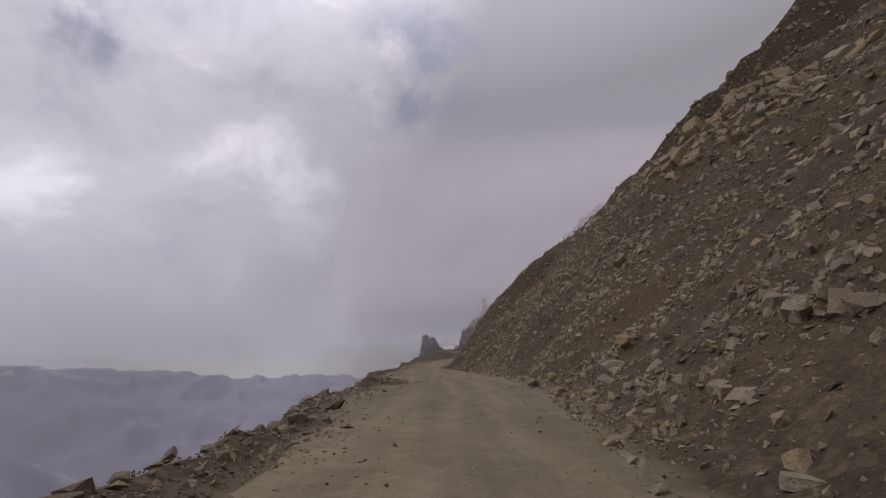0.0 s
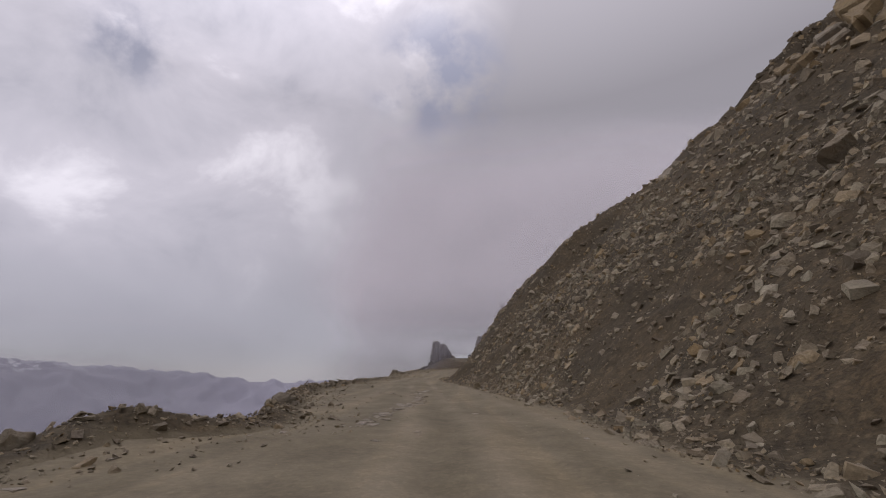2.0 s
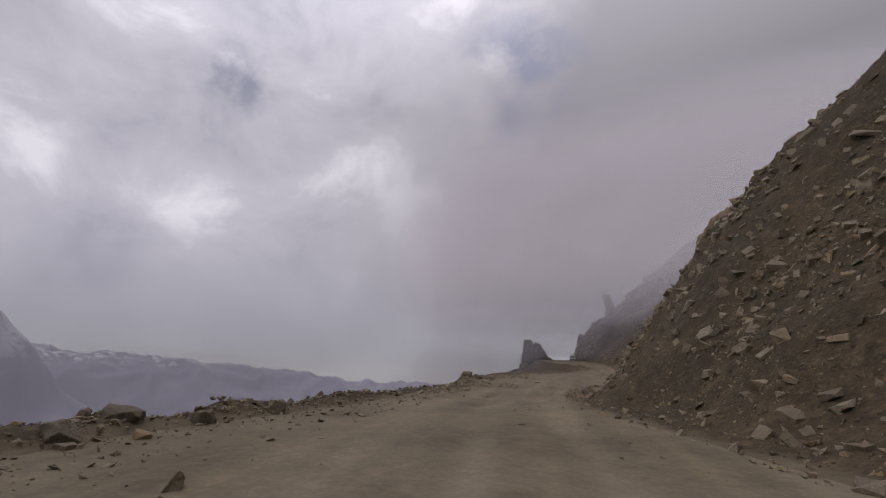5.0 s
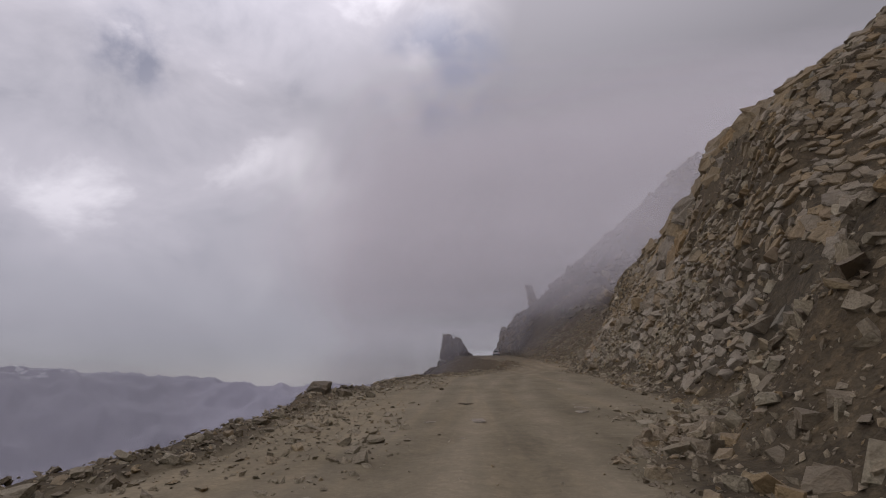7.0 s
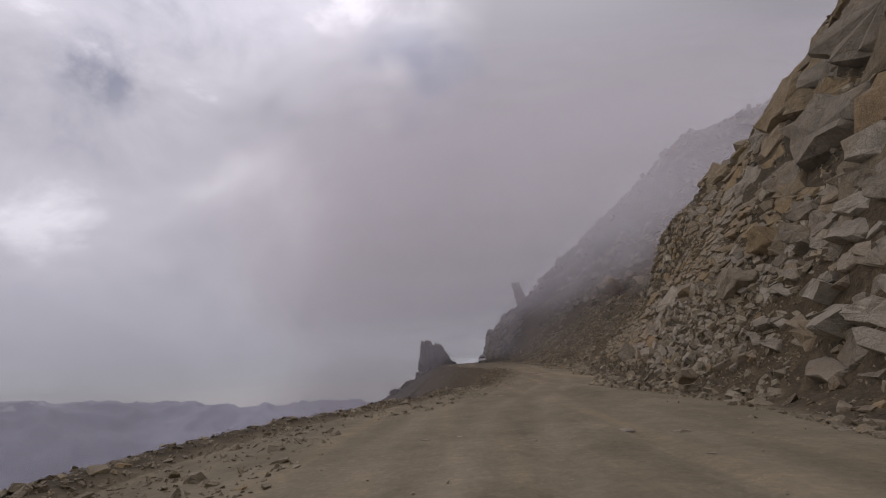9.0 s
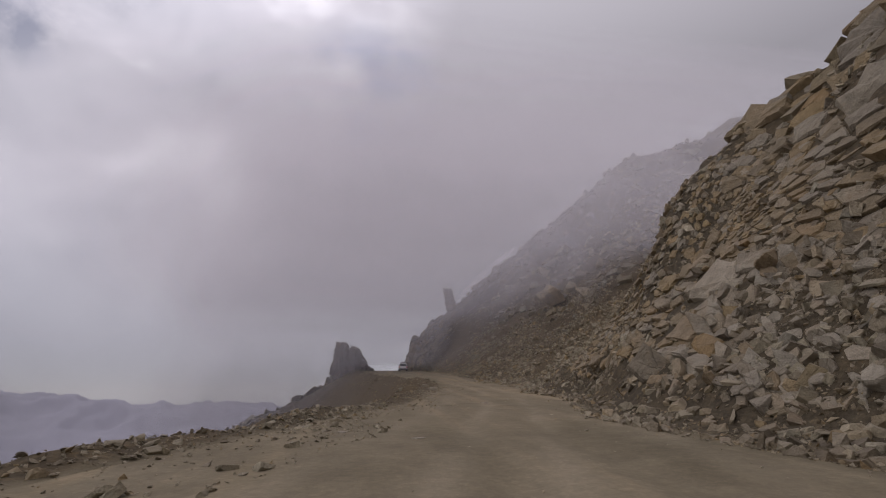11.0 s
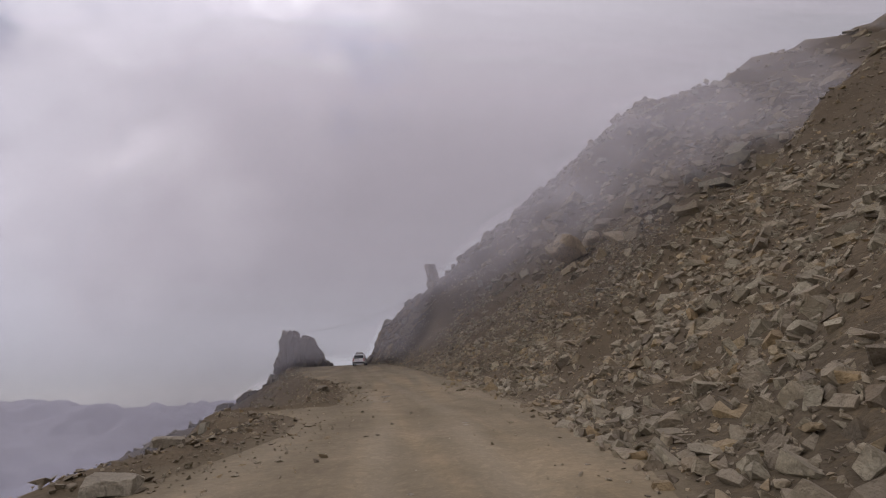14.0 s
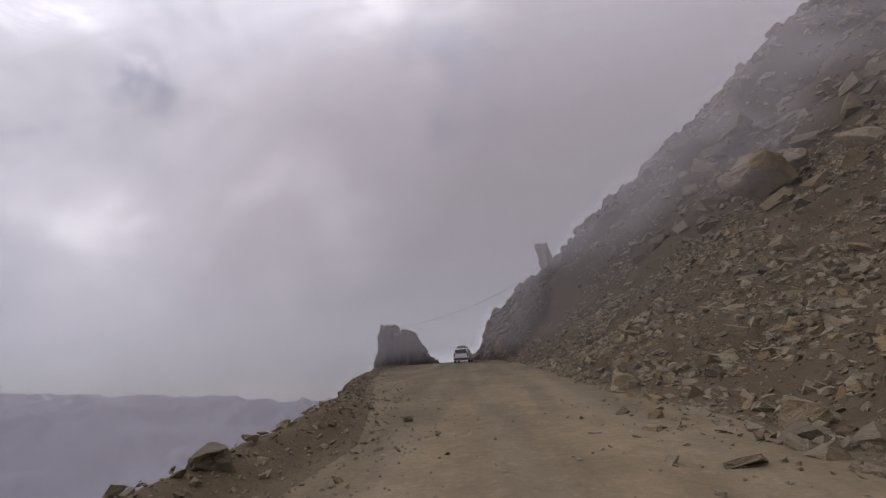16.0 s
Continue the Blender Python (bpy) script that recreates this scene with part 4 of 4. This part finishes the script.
for i, (x, y, a, b, c) in enumerate([(4.6, 124.2, 0.56, 0.36, 0.17), (4.3, 126.3, 0.46, 0.32, 0.17)]):
    boulder(x, y, float(land(x, y)), (a, b, c), "flat slab of pale rock lying on the road edge", i + 90, (3, 4, 20 * i), 5, m_pale_slab, 0.08)

# ---------------------------------------------------------------- rock tower and leaning pillar


def crag(name, seed, width, depth, height, label, lean=0.0, steps=9, power=0.6):
    """A rock spire: stacked, shifted courses of jointed rock in one mesh."""
    rng = random.Random(seed)
    bm = bmesh.new()
    rings = []
    sides = 11
    for k in range(steps + 1):
        f = k / steps
        w = (1 - f ** 1.6 * power)
        ring = []
        for a in range(sides):
            t = math.tau * a / sides
            wob = 1 + rng.uniform(-0.16, 0.16)
            ring.append(bm.verts.new((width / 2 * w * math.cos(t) * wob + lean * f * height, depth / 2 * w * math.sin(t) * wob, f * height + rng.uniform(-0.3, 0.3) * height / steps)))
        rings.append(ring)
    for r0, r1 in zip(rings, rings[1:]):
        for a in range(sides):
            bm.faces.new((r0[a], r0[(a + 1) % sides], r1[(a + 1) % sides], r1[a]))
    bm.faces.new(rings[-1])
    bmesh.ops.triangulate(bm, faces=bm.faces)
    bmesh.ops.recalc_face_normals(bm, faces=bm.faces)
    return part(name, bm, m_rock, None, label)


def wall_of_rock(name, outline, depth, seed, label):
    """A jagged upright rock: an outline carried back through uneven slices."""
    rng = random.Random(seed)
    line = []
    for (x0, z0), (x1, z1) in zip(outline, outline[1:]):
        n = max(1, round(math.hypot(x1 - x0, z1 - z0) / 0.45))
        line += [(x0 + (x1 - x0) * k / n, z0 + (z1 - z0) * k / n) for k in range(n)]
    line.append(outline[-1])
    mid = sum(x for x, _ in line) / len(line)
    bm = bmesh.new()
    slices = []
    for k in range(8):
        f = k / 7
        inset = 1 - 0.35 * (2 * f - 1) ** 4
        slices.append([bm.verts.new((mid + (x - mid) * (0.8 + 0.2 * inset) + rng.uniform(-0.3, 0.3), (f - 0.5) * depth + rng.uniform(-0.45, 0.45), z * (0.85 + 0.15 * inset) + rng.uniform(-0.28, 0.28))) for x, z in line])
    for a, b in zip(slices, slices[1:]):
        for k in range(len(line) - 1):
            bm.faces.new((a[k], a[k + 1], b[k + 1], b[k]))
    for some in (slices[0], slices[-1]):
        foot = [bm.verts.new((v.co.x, v.co.y + rng.uniform(-0.25, 0.25), v.co.z * 0.5 - 1.5)) for v in some]
        base = [bm.verts.new((v.co.x, v.co.y + (-0.5 if some is slices[0] else 0.5), min(v.co.z, 0) - 4.0)) for v in some]
        for lo, hi in ((base, foot), (foot, some)):
            for k in range(len(line) - 1):
                bm.faces.new((lo[k], lo[k + 1], hi[k + 1], hi[k]))
    bmesh.ops.triangulate(bm, faces=bm.faces)
    bmesh.ops.subdivide_edges(bm, edges=[e for e in bm.edges if e.calc_length() > 0.8], cuts=2, use_grid_fill=True)
    bmesh.ops.triangulate(bm, faces=bm.faces)
    for v in bm.verts:
        v.co += 0.55 * Vector(noise.noise_vector(v.co * 0.55)) + 0.3 * Vector(noise.noise_vector(v.co * 1.7)) + 0.12 * Vector(noise.noise_vector(v.co * 4))
    bmesh.ops.recalc_face_normals(bm, faces=bm.faces)
    return part(name, bm, m_rock, None, label)


m_tower = stone("weathered tower rock", True, [(0.0, (0.26, 0.218, 0.16)), (1.0, (0.29, 0.243, 0.18))])
tower = tagged(wall_of_rock("rock_tower", [(-4.5, -7), (-1.5, -3), (0, 0), (0.7, 3.6), (1.3, 7.7), (2.9, 7.7), (4.2, 5.9), (5.1, 6.6), (6.4, 6.4), (7.4, 4.7), (8.2, 2.6), (10, 0.9), (12.5, -0.6)], 5.0, 4, "upright notched grey rock tower at the road's outer edge"), "", "rock tower")
tower.data.materials[0] = m_tower
tower.matrix_world = pose(-9.9, 203.5, 5.3)
pillar = tagged(crag("rock_pillar", 6, 3.9, 3.2, 8.0, "leaning stone pillar standing on the misty ridge", -0.22, 8, 0.25), "", "rock pillar")
pillar.data.materials[0] = m_tower
pillar.matrix_world = pose(25.3, 233, 26.0)

# bare bedrock and broken paving showing through the dirt
m_pale = stone("pale worn stone", True, [(0.0, (0.30, 0.265, 0.21)), (0.5, (0.36, 0.325, 0.27)), (1.0, (0.42, 0.39, 0.34))])


def flat_stone(seed):
    bm = chip(seed + 500, (1, 0.7, 0.16), 4)
    bmesh.ops.triangulate(bm, faces=bm.faces)
    me = bpy.data.meshes.new("flat_stone")
    bm.to_mesh(me)
    bm.free()
    me.materials.append(m_pale)
    return me


FLATS = [flat_stone(s) for s in range(6)]
patch = table((31, -1.2), (32.6, -0.8), (35, -0.7), (39, -0.35), (42, -0.4), (46.5, -0.95), (49, -1.2))
spots = [(float(patch(y)) + R.normal(0, 0.2), y, 0.06 + 0.3 * R.rand() ** 2) for y in R.uniform(31.5, 48, 190)]
spots += [(-1.65, 76.0, 0.4), (0.95, 77.7, 0.4), (2.76, 92.2, 0.38), (5.7, 90.9, 0.35), (5.32, 113.05, 0.3), (-2.2, 45.55, 0.42), (-2.9, 45.8, 0.3), (-0.6, 47.3, 0.4), (-0.5, 48.1, 0.4), (5.4, 113.4, 0.28), (3.5, 91.7, 0.35), (2.8, 92.3, 0.3), (1.3, 78.7, 0.5), (-1.9, 79.5, 0.4), (8.0, 133.7, 0.35), (8.0, 136.0, 0.5), (10.2, 115.5, 0.3)]
spots += [(edge_x(y) + 1 + R.rand() * (toe_x(y) - edge_x(y) - 1.5), y, R.uniform(0.08, 0.25)) for y in R.uniform(5, 170, 90)]
for x, y, s in spots:
    ob = new("flat_stone", FLATS[R.randint(len(FLATS))])
    ob.matrix_world = pose(x, y, float(land(x, y)) - 0.03 * s, R.normal(0, 3), R.normal(0, 3), R.uniform(0, 360)) @ Matrix.Diagonal((s, s, s, 1))
    ob.parent = road

# ---------------------------------------------------------------- valley, far ranges


def far_land(x, y):
    r = np.hypot(x, y - 60)
    a = np.arctan2(-x, y)
    base = -300 - 320 * smooth(300, 1500, r)
    ridge = 1 - np.abs(2 * fbm(x * 0.0011, y * 0.0011, 0 * x + 3, 5))
    far = smooth(1900, 3600, r)
    top = np.tan(np.radians(-0.7 + 0.075 * np.clip(np.degrees(a) - 30, -35, 40))) * r
    z = (base + 110 * fbm(x * 0.004, y * 0.004, 0 * x, 5)) * (1 - far) + far * (top + 95 * (ridge - 0.8) + 50 * (0.6 - np.abs(2 * fbm(x * 0.0034, y * 0.0034, 0 * x + 8, 6))))
    spur = np.hypot(x + 400, (y - 250) * 0.8)
    return np.maximum(z, 50 - spur * 0.9 + 40 * fbm(x * 0.012, y * 0.012, 0 * x, 4))


rr = np.concatenate([np.linspace(240, 900, 70), np.linspace(920, 4700, 150)])
aa = np.radians(np.concatenate([np.arange(-180, 5, 3), np.arange(5, 80, 0.24), np.arange(80, 181, 3)]))      # finer where the valley opens
X, Y = rr[:, None] * np.sin(-aa)[None], 60 + rr[:, None] * np.cos(aa)[None]
i = np.arange(X.size).reshape(X.shape)
me = bpy.data.meshes.new("valley")
Zf = far_land(X, Y)
Zf = np.where(X > 0, np.minimum(Zf, -150), Zf)
fill(me, np.stack([X, Y, Zf], -1).reshape(-1, 3), np.stack([i[:-1, :-1], i[:-1, 1:], i[1:, 1:], i[1:, :-1]], -1).reshape(-1, 4))
me.polygons.foreach_set("use_smooth", np.ones(len(me.polygons), bool))
m_far, t, b = material("mountains in painted haze")
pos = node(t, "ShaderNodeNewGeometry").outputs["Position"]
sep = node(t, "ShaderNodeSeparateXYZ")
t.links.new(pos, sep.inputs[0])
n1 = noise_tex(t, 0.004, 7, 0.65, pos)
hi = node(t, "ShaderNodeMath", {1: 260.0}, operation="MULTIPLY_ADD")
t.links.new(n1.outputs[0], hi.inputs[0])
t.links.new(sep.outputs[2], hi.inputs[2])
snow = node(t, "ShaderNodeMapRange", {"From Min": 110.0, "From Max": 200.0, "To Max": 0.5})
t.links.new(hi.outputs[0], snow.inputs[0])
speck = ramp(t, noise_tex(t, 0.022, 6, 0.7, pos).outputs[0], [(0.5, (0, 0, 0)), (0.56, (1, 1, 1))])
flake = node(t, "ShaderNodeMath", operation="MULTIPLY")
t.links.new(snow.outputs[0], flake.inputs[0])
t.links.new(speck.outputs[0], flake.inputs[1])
# distance haze is painted into the ranges' colour: pale, bluish, low in contrast
hazed = ramp(t, noise_tex(t, 0.012, 6, 0.6, pos).outputs[0], [(0.35, (0.278, 0.272, 0.322)), (0.65, (0.30, 0.293, 0.34))])
t.links.new(mixed(t, "MIX", flake.outputs[0], hazed.outputs[0], (0.8, 0.8, 0.82, 1)), b.inputs["Base Color"])
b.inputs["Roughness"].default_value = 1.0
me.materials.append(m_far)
tagged(new("valley", me), "deep valley with ranges tinted pale blue as by haze and snowy peaks beyond", "valley", kind="structure")

# ---------------------------------------------------------------- drifting cloud


def mist(name, density, low, high, seed, broad=0.02, open_air=0.45, ragged_by=(0.75, 1.5), cap=0.262, white=(0.77, 0.735, 0.752, 1)):
    """Thin cloud: scatters what light falls on it; denser between the heights low and high, ragged, fading to its rims."""
    m = bpy.data.materials.new(name)
    m.use_nodes = True
    t = m.node_tree
    t.nodes.clear()
    out = node(t, "ShaderNodeOutputMaterial")
    co = node(t, "ShaderNodeTexCoord")
    pos = node(t, "ShaderNodeNewGeometry").outputs["Position"]
    shift = node(t, "ShaderNodeMapping", {"Location": (seed * 31.0, 0, seed * 17.0)})
    t.links.new(pos, shift.inputs[0])
    n = noise_tex(t, broad, 2.0, 0.5, shift.outputs[0])
    ragged = node(t, "ShaderNodeMapRange", {"From Min": 0.3, "From Max": 0.68, "To Min": ragged_by[0], "To Max": ragged_by[1]}, interpolation_type="SMOOTHSTEP")
    t.links.new(n.outputs[0], ragged.inputs[0])
    sep = node(t, "ShaderNodeSeparateXYZ")
    t.links.new(pos, sep.inputs[0])
    rise = node(t, "ShaderNodeMapRange", {"From Min": low, "From Max": high, "To Min": density[0], "To Max": density[1]}, interpolation_type="SMOOTHSTEP")
    t.links.new(sep.outputs[2], rise.inputs[0])
    gen = node(t, "ShaderNodeSeparateXYZ")
    t.links.new(co.outputs["UV"], gen.inputs[0])
    fade = None
    for k in (0, 1):
        for a, c in ((0.0, 0.1), (1.0, 0.78)):
            f = node(t, "ShaderNodeMapRange", {"From Min": a, "From Max": c}, interpolation_type="SMOOTHSTEP")
            t.links.new(gen.outputs[k], f.inputs[0])
            if fade is None:
                fade = f.outputs[0]
            else:
                mul = node(t, "ShaderNodeMath", operation="MULTIPLY")
                t.links.new(fade, mul.inputs[0])
                t.links.new(f.outputs[0], mul.inputs[1])
                fade = mul.outputs[0]
    # the cloud clings to the mountainside and thins out into the open air
    above = node(t, "ShaderNodeAttribute", attribute_name="above").outputs["Fac"]
    thin = node(t, "ShaderNodeMapRange", {"From Min": 28.0, "From Max": 85.0, "To Min": 1.0, "To Max": open_air}, interpolation_type="SMOOTHSTEP")
    t.links.new(above, thin.inputs[0])
    soft = node(t, "ShaderNodeMapRange", {"From Min": 0.0, "From Max": 1.0}, interpolation_type="SMOOTHSTEP")
    t.links.new(node(t, "ShaderNodeAttribute", attribute_name="clear").outputs["Fac"], soft.inputs[0])
    total = fade
    for s in (ragged.outputs[0], rise.outputs[0], thin.outputs[0], soft.outputs[0]):
        mul = node(t, "ShaderNodeMath", operation="MULTIPLY", use_clamp=True)
        t.links.new(total, mul.inputs[0])
        t.links.new(s, mul.inputs[1])
        total = mul.outputs[0]
    most = node(t, "ShaderNodeMath", {1: cap}, operation="MINIMUM")
    t.links.new(total, most.inputs[0])
    total = most.outputs[0]
    # droplets scatter what falls from the open side of the sky, however the sheet leans
    body, clear, mix = node(t, "ShaderNodeBsdfDiffuse", {"Color": white}), node(t, "ShaderNodeBsdfTransparent"), node(t, "ShaderNodeMixShader")
    t.links.new(node(t, "ShaderNodeCombineXYZ", {0: -0.45, 1: -0.53, 2: 0.72}).outputs[0], body.inputs["Normal"])
    t.links.new(total, mix.inputs[0])
    t.links.new(clear.outputs[0], mix.inputs[1])
    t.links.new(body.outputs[0], mix.inputs[2])
    t.links.new(mix.outputs[0], out.inputs[0])
    return m


def veil(a, b, z0, z1, bulge, mat, label, tilt=0.0):
    """A curved sheet of thin cloud from a to b, leaning back over the road by tilt."""
    a, b = Vector(a), Vector(b)
    side = Vector((-(b - a).y, (b - a).x)).normalized()
    bm = bmesh.new()
    uv = bm.loops.layers.uv.new("UVMap")
    nu, nv = 90, 56
    grid = []
    for i in range(nu + 1):
        u = i / nu
        p = a.lerp(b, u) + side * bulge * math.sin(math.pi * u)
        grid.append([bm.verts.new((p.x + 0.12 * bulge * math.sin(5 * j / nv), p.y + 0.3 * bulge * math.sin(3 * j / nv) + tilt * max(z0 + (z1 - z0) * j / nv - 6, 0), z0 + (z1 - z0) * j / nv)) for j in range(nv + 1)])
    for i in range(nu):
        for j in range(nv):
            f = bm.faces.new((grid[i][j], grid[i + 1][j], grid[i + 1][j + 1], grid[i][j + 1]))
            f.smooth = True
            for loop, (p, q) in zip(f.loops, ((i, j), (i + 1, j), (i + 1, j + 1), (i, j + 1))):
                loop[uv].uv = (p / nu, q / nv)
    co = np.array([v.co[:] for v in bm.verts])
    ob = part("cloud_veil", bm, mat)
    floor = np.maximum(land(co[:, 0], co[:, 1]), road_z(co[:, 1]) - 12)
    above = co[:, 2] - floor if tilt else np.full(len(co), 12.0)
    for key, value in (("above", above), ("clear", above / (2.2 + 0.3 * np.maximum(co[:, 2] - 8, 0) * (tilt > 0)))):
        ob.data.attributes.new(key, "FLOAT", "POINT").data.foreach_set("value", value.astype(np.float32))
    return tagged(ob, label, "cloud", "cloud veils on the mountainside", "stuff")


VEIL = "thin grey cloud drifting across the mountainside"
for i, (y, low, high, foot) in enumerate([(118, 0.0, 0.28, 13), (128, 0.015, 0.36, 9), (138, 0.025, 0.42, -60), (150, 0.045, 0.46, -60), (162, 0.075, 0.52, -60), (174, 0.15, 0.6, -60), (187, 0.25, 0.6, -60)]):
    veil((-50, y + 1), (200, y), foot, 130, 4, mist("slope cloud", (low, high), 11 - 0.3 * i, 29 - i, i + 1), VEIL, 0.7)
veil((-170, -300), (110, 900), -260, 90, 110, mist("valley cloud", (0.3, 0.0), 2, 60, 6, 0.006, 0.45, (0.4, 1.4), 0.26, (0.92, 0.9, 0.97, 1)), "pale cloud bank lying over the valley")
veil((-900, -200), (-480, 1000), -420, 110, 90, mist("far valley cloud", (0.3, 0.03), -10, 70, 9, 0.004, 0.45, (0.7, 1.3), 0.2, (0.92, 0.9, 0.95, 1)), "pale haze hanging before the far ranges")

# ---------------------------------------------------------------- cable


def wire(name, ends, sag, thick, mat, label):
    cu = bpy.data.curves.new(name, "CURVE")
    cu.dimensions, cu.bevel_depth, cu.bevel_resolution = "3D", thick, 1
    sp = cu.splines.new("POLY")
    sp.points.add(24)
    a, b = Vector(ends[0]), Vector(ends[1])
    for i, p in enumerate(sp.points):
        u = i / 24
        q = a.lerp(b, u) - Vector((0, 0, sag * 4 * u * (1 - u)))
        p.co = (*q, 1)
    cu.materials.append(mat)
    return tagged(new(name, cu), label, name)


m_wire = plain("dull wire", (0.09, 0.085, 0.085), 0.6)
wire("cable", ((-8.0, 203, 12.6), (14.5, 197, 17.5)), 1.3, 0.024, m_wire, "thin sagging cable strung from the rock tower to the slope")

# ---------------------------------------------------------------- the car on the road ahead
m_white = plain("white car paint", (0.82, 0.82, 0.81), 0.35, 0.0, 0.6)
m_dark = plain("black plastic", (0.03, 0.03, 0.032), 0.6)
m_glass = plain("dark car glass", (0.03, 0.035, 0.04), 0.08)
m_tyre = plain("tyre rubber", (0.025, 0.025, 0.025), 0.85)
m_rim = plain("steel rim", (0.45, 0.45, 0.46), 0.35, 0.9)
m_red = plain("red lamp lens", (0.42, 0.02, 0.02), 0.25)
m_clear = plain("clear lamp lens", (0.7, 0.7, 0.7), 0.15)


def box(size, at=(0, 0, 0), bevel=0.0, taper=(1, 1)):
    bm = bmesh.new()
    bmesh.ops.create_cube(bm, size=1)
    for v in bm.verts:
        k = taper if v.co.z > 0 else (1, 1)
        v.co = Vector((v.co.x * size[0] * k[0] + at[0], v.co.y * size[1] * k[1] + at[1], v.co.z * size[2] + at[2]))
    if bevel:
        bmesh.ops.bevel(bm, geom=bm.edges[:], offset=bevel, segments=2, affect="EDGES", profile=0.5)
    return bm


def tube(radius, width, at, segments=20):
    bm = bmesh.new()
    bmesh.ops.create_cone(bm, cap_ends=True, segments=segments, radius1=radius, radius2=radius, depth=width, matrix=pose(*at, 0, 90, 0))
    bmesh.ops.bevel(bm, geom=[e for e in bm.edges if len(e.link_faces) == 2 and e.calc_face_angle() > 1], offset=radius * 0.12, segments=2, affect="EDGES")
    return bm


def loft(sections, mat_name=None):
    """A body through closed sections of (half width, z) pairs, each at its own y."""
    bm = bmesh.new()
    rings = []
    for y, pts in sections:
        ring = [bm.verts.new((w, y, z)) for w, z in pts] + [bm.verts.new((-w, y, z)) for w, z in reversed(pts)]
        rings.append(ring)
    n = len(rings[0])
    for r0, r1 in zip(rings, rings[1:]):
        for a in range(n):
            bm.faces.new((r0[a], r0[(a + 1) % n], r1[(a + 1) % n], r1[a]))
    bm.faces.new(rings[0])
    bm.faces.new(rings[-1])
    bmesh.ops.recalc_face_normals(bm, faces=bm.faces)
    bmesh.ops.bevel(bm, geom=[e for e in bm.edges if len(e.link_faces) == 2 and e.calc_face_angle() > 0.5], offset=0.04, segments=2, affect="EDGES")
    return bm


def car(m):
    c = tagged(new("car"), "dusty white estate car with loaded roof rack on dirt road", "car")
    low = [(0.76, 0.28), (0.84, 0.42), (0.85, 0.72), (0.80, 0.93)]
    part("body", loft([(-2.05, [(0.70, 0.36), (0.79, 0.45), (0.80, 0.75), (0.74, 0.95)]), (-1.9, low), (-0.6, low), (1.0, low), (1.75, [(0.74, 0.28), (0.81, 0.42), (0.82, 0.66), (0.74, 0.80)]), (2.0, [(0.62, 0.36), (0.70, 0.45), (0.70, 0.58), (0.62, 0.66)])]), m_white, c, "white painted body")
    part("roof", loft([(-1.95, [(0.74, 0.92), (0.66, 1.30), (0.58, 1.42)]), (-1.55, [(0.76, 0.92), (0.68, 1.36), (0.60, 1.50)]), (0.1, [(0.76, 0.92), (0.68, 1.36), (0.60, 1.49)]), (0.95, [(0.76, 0.90), (0.74, 0.94), (0.70, 0.96)])]), m_white, c)
    part("rear_window", box((1.3, 0.04, 0.42), (0, -1.965, 1.16), 0.01, (0.86, 1)), m_glass, c, "dark rear window").rotation_euler = (0, 0, 0)
    for s in (-1, 1):
        w = part("side_window", box((0.03, 1.0, 0.32), (s * 0.735, -0.55, 1.15), 0.01, (1, 0.9)), m_glass, c)
        part("tail_lamp", box((0.14, 0.05, 0.34), (s * 0.70, -2.03, 0.80), 0.015), m_red, c, "red tail lamp")
        part("headlamp", box((0.26, 0.06, 0.12), (s * 0.50, 1.93, 0.60), 0.02), m_clear, c)
        part("door_mirror", box((0.16, 0.08, 0.11), (s * 0.90, 0.55, 0.98), 0.02), m_white, c)
        part("roof_rail", box((0.035, 1.5, 0.04), (s * 0.52, -0.7, 1.55), 0.01), m_dark, c)
        for y in (-1.25, 1.28):
            wheel = part("wheel", tube(0.31, 0.2, (s * 0.74, y, 0.31), 24), m_tyre, c, "dusty black tyre")
            part("rim", tube(0.19, 0.21, (s * 0.745, y, 0.31)), m_rim, wheel)
    part("windscreen", box((1.15, 0.03, 0.5), (0, 0, 0), 0.01, (0.9, 1)), m_glass, c).matrix_local = pose(0, 0.62, 1.22, 58, 0, 0)
    part("rear_bumper", box((1.56, 0.14, 0.20), (0, -2.08, 0.42), 0.04), m_dark, c, "dark plastic bumper")
    part("front_bumper", box((1.40, 0.14, 0.18), (0, 2.0, 0.42), 0.04), m_dark, c)
    part("plate", box((0.5, 0.02, 0.11), (0, -2.165, 0.62), 0.004), m_clear, c, "pale blank number plate")
    for y in (-1.2, -0.3):
        part("roof_bar", box((1.08, 0.05, 0.03), (0, y, 1.58), 0.008), m_dark, c)
    part("luggage", box((0.95, 0.8, 0.2), (0, -0.8, 1.69), 0.05), plain("pale tarpaulin", (0.5, 0.48, 0.45), 0.9), c, "pale covered load on the rack")
    c.matrix_world = m
    return c


car(pose(5.9, 179.6, float(land(5.9, 179.6)) - 0.02, 1.6, 0, -4))
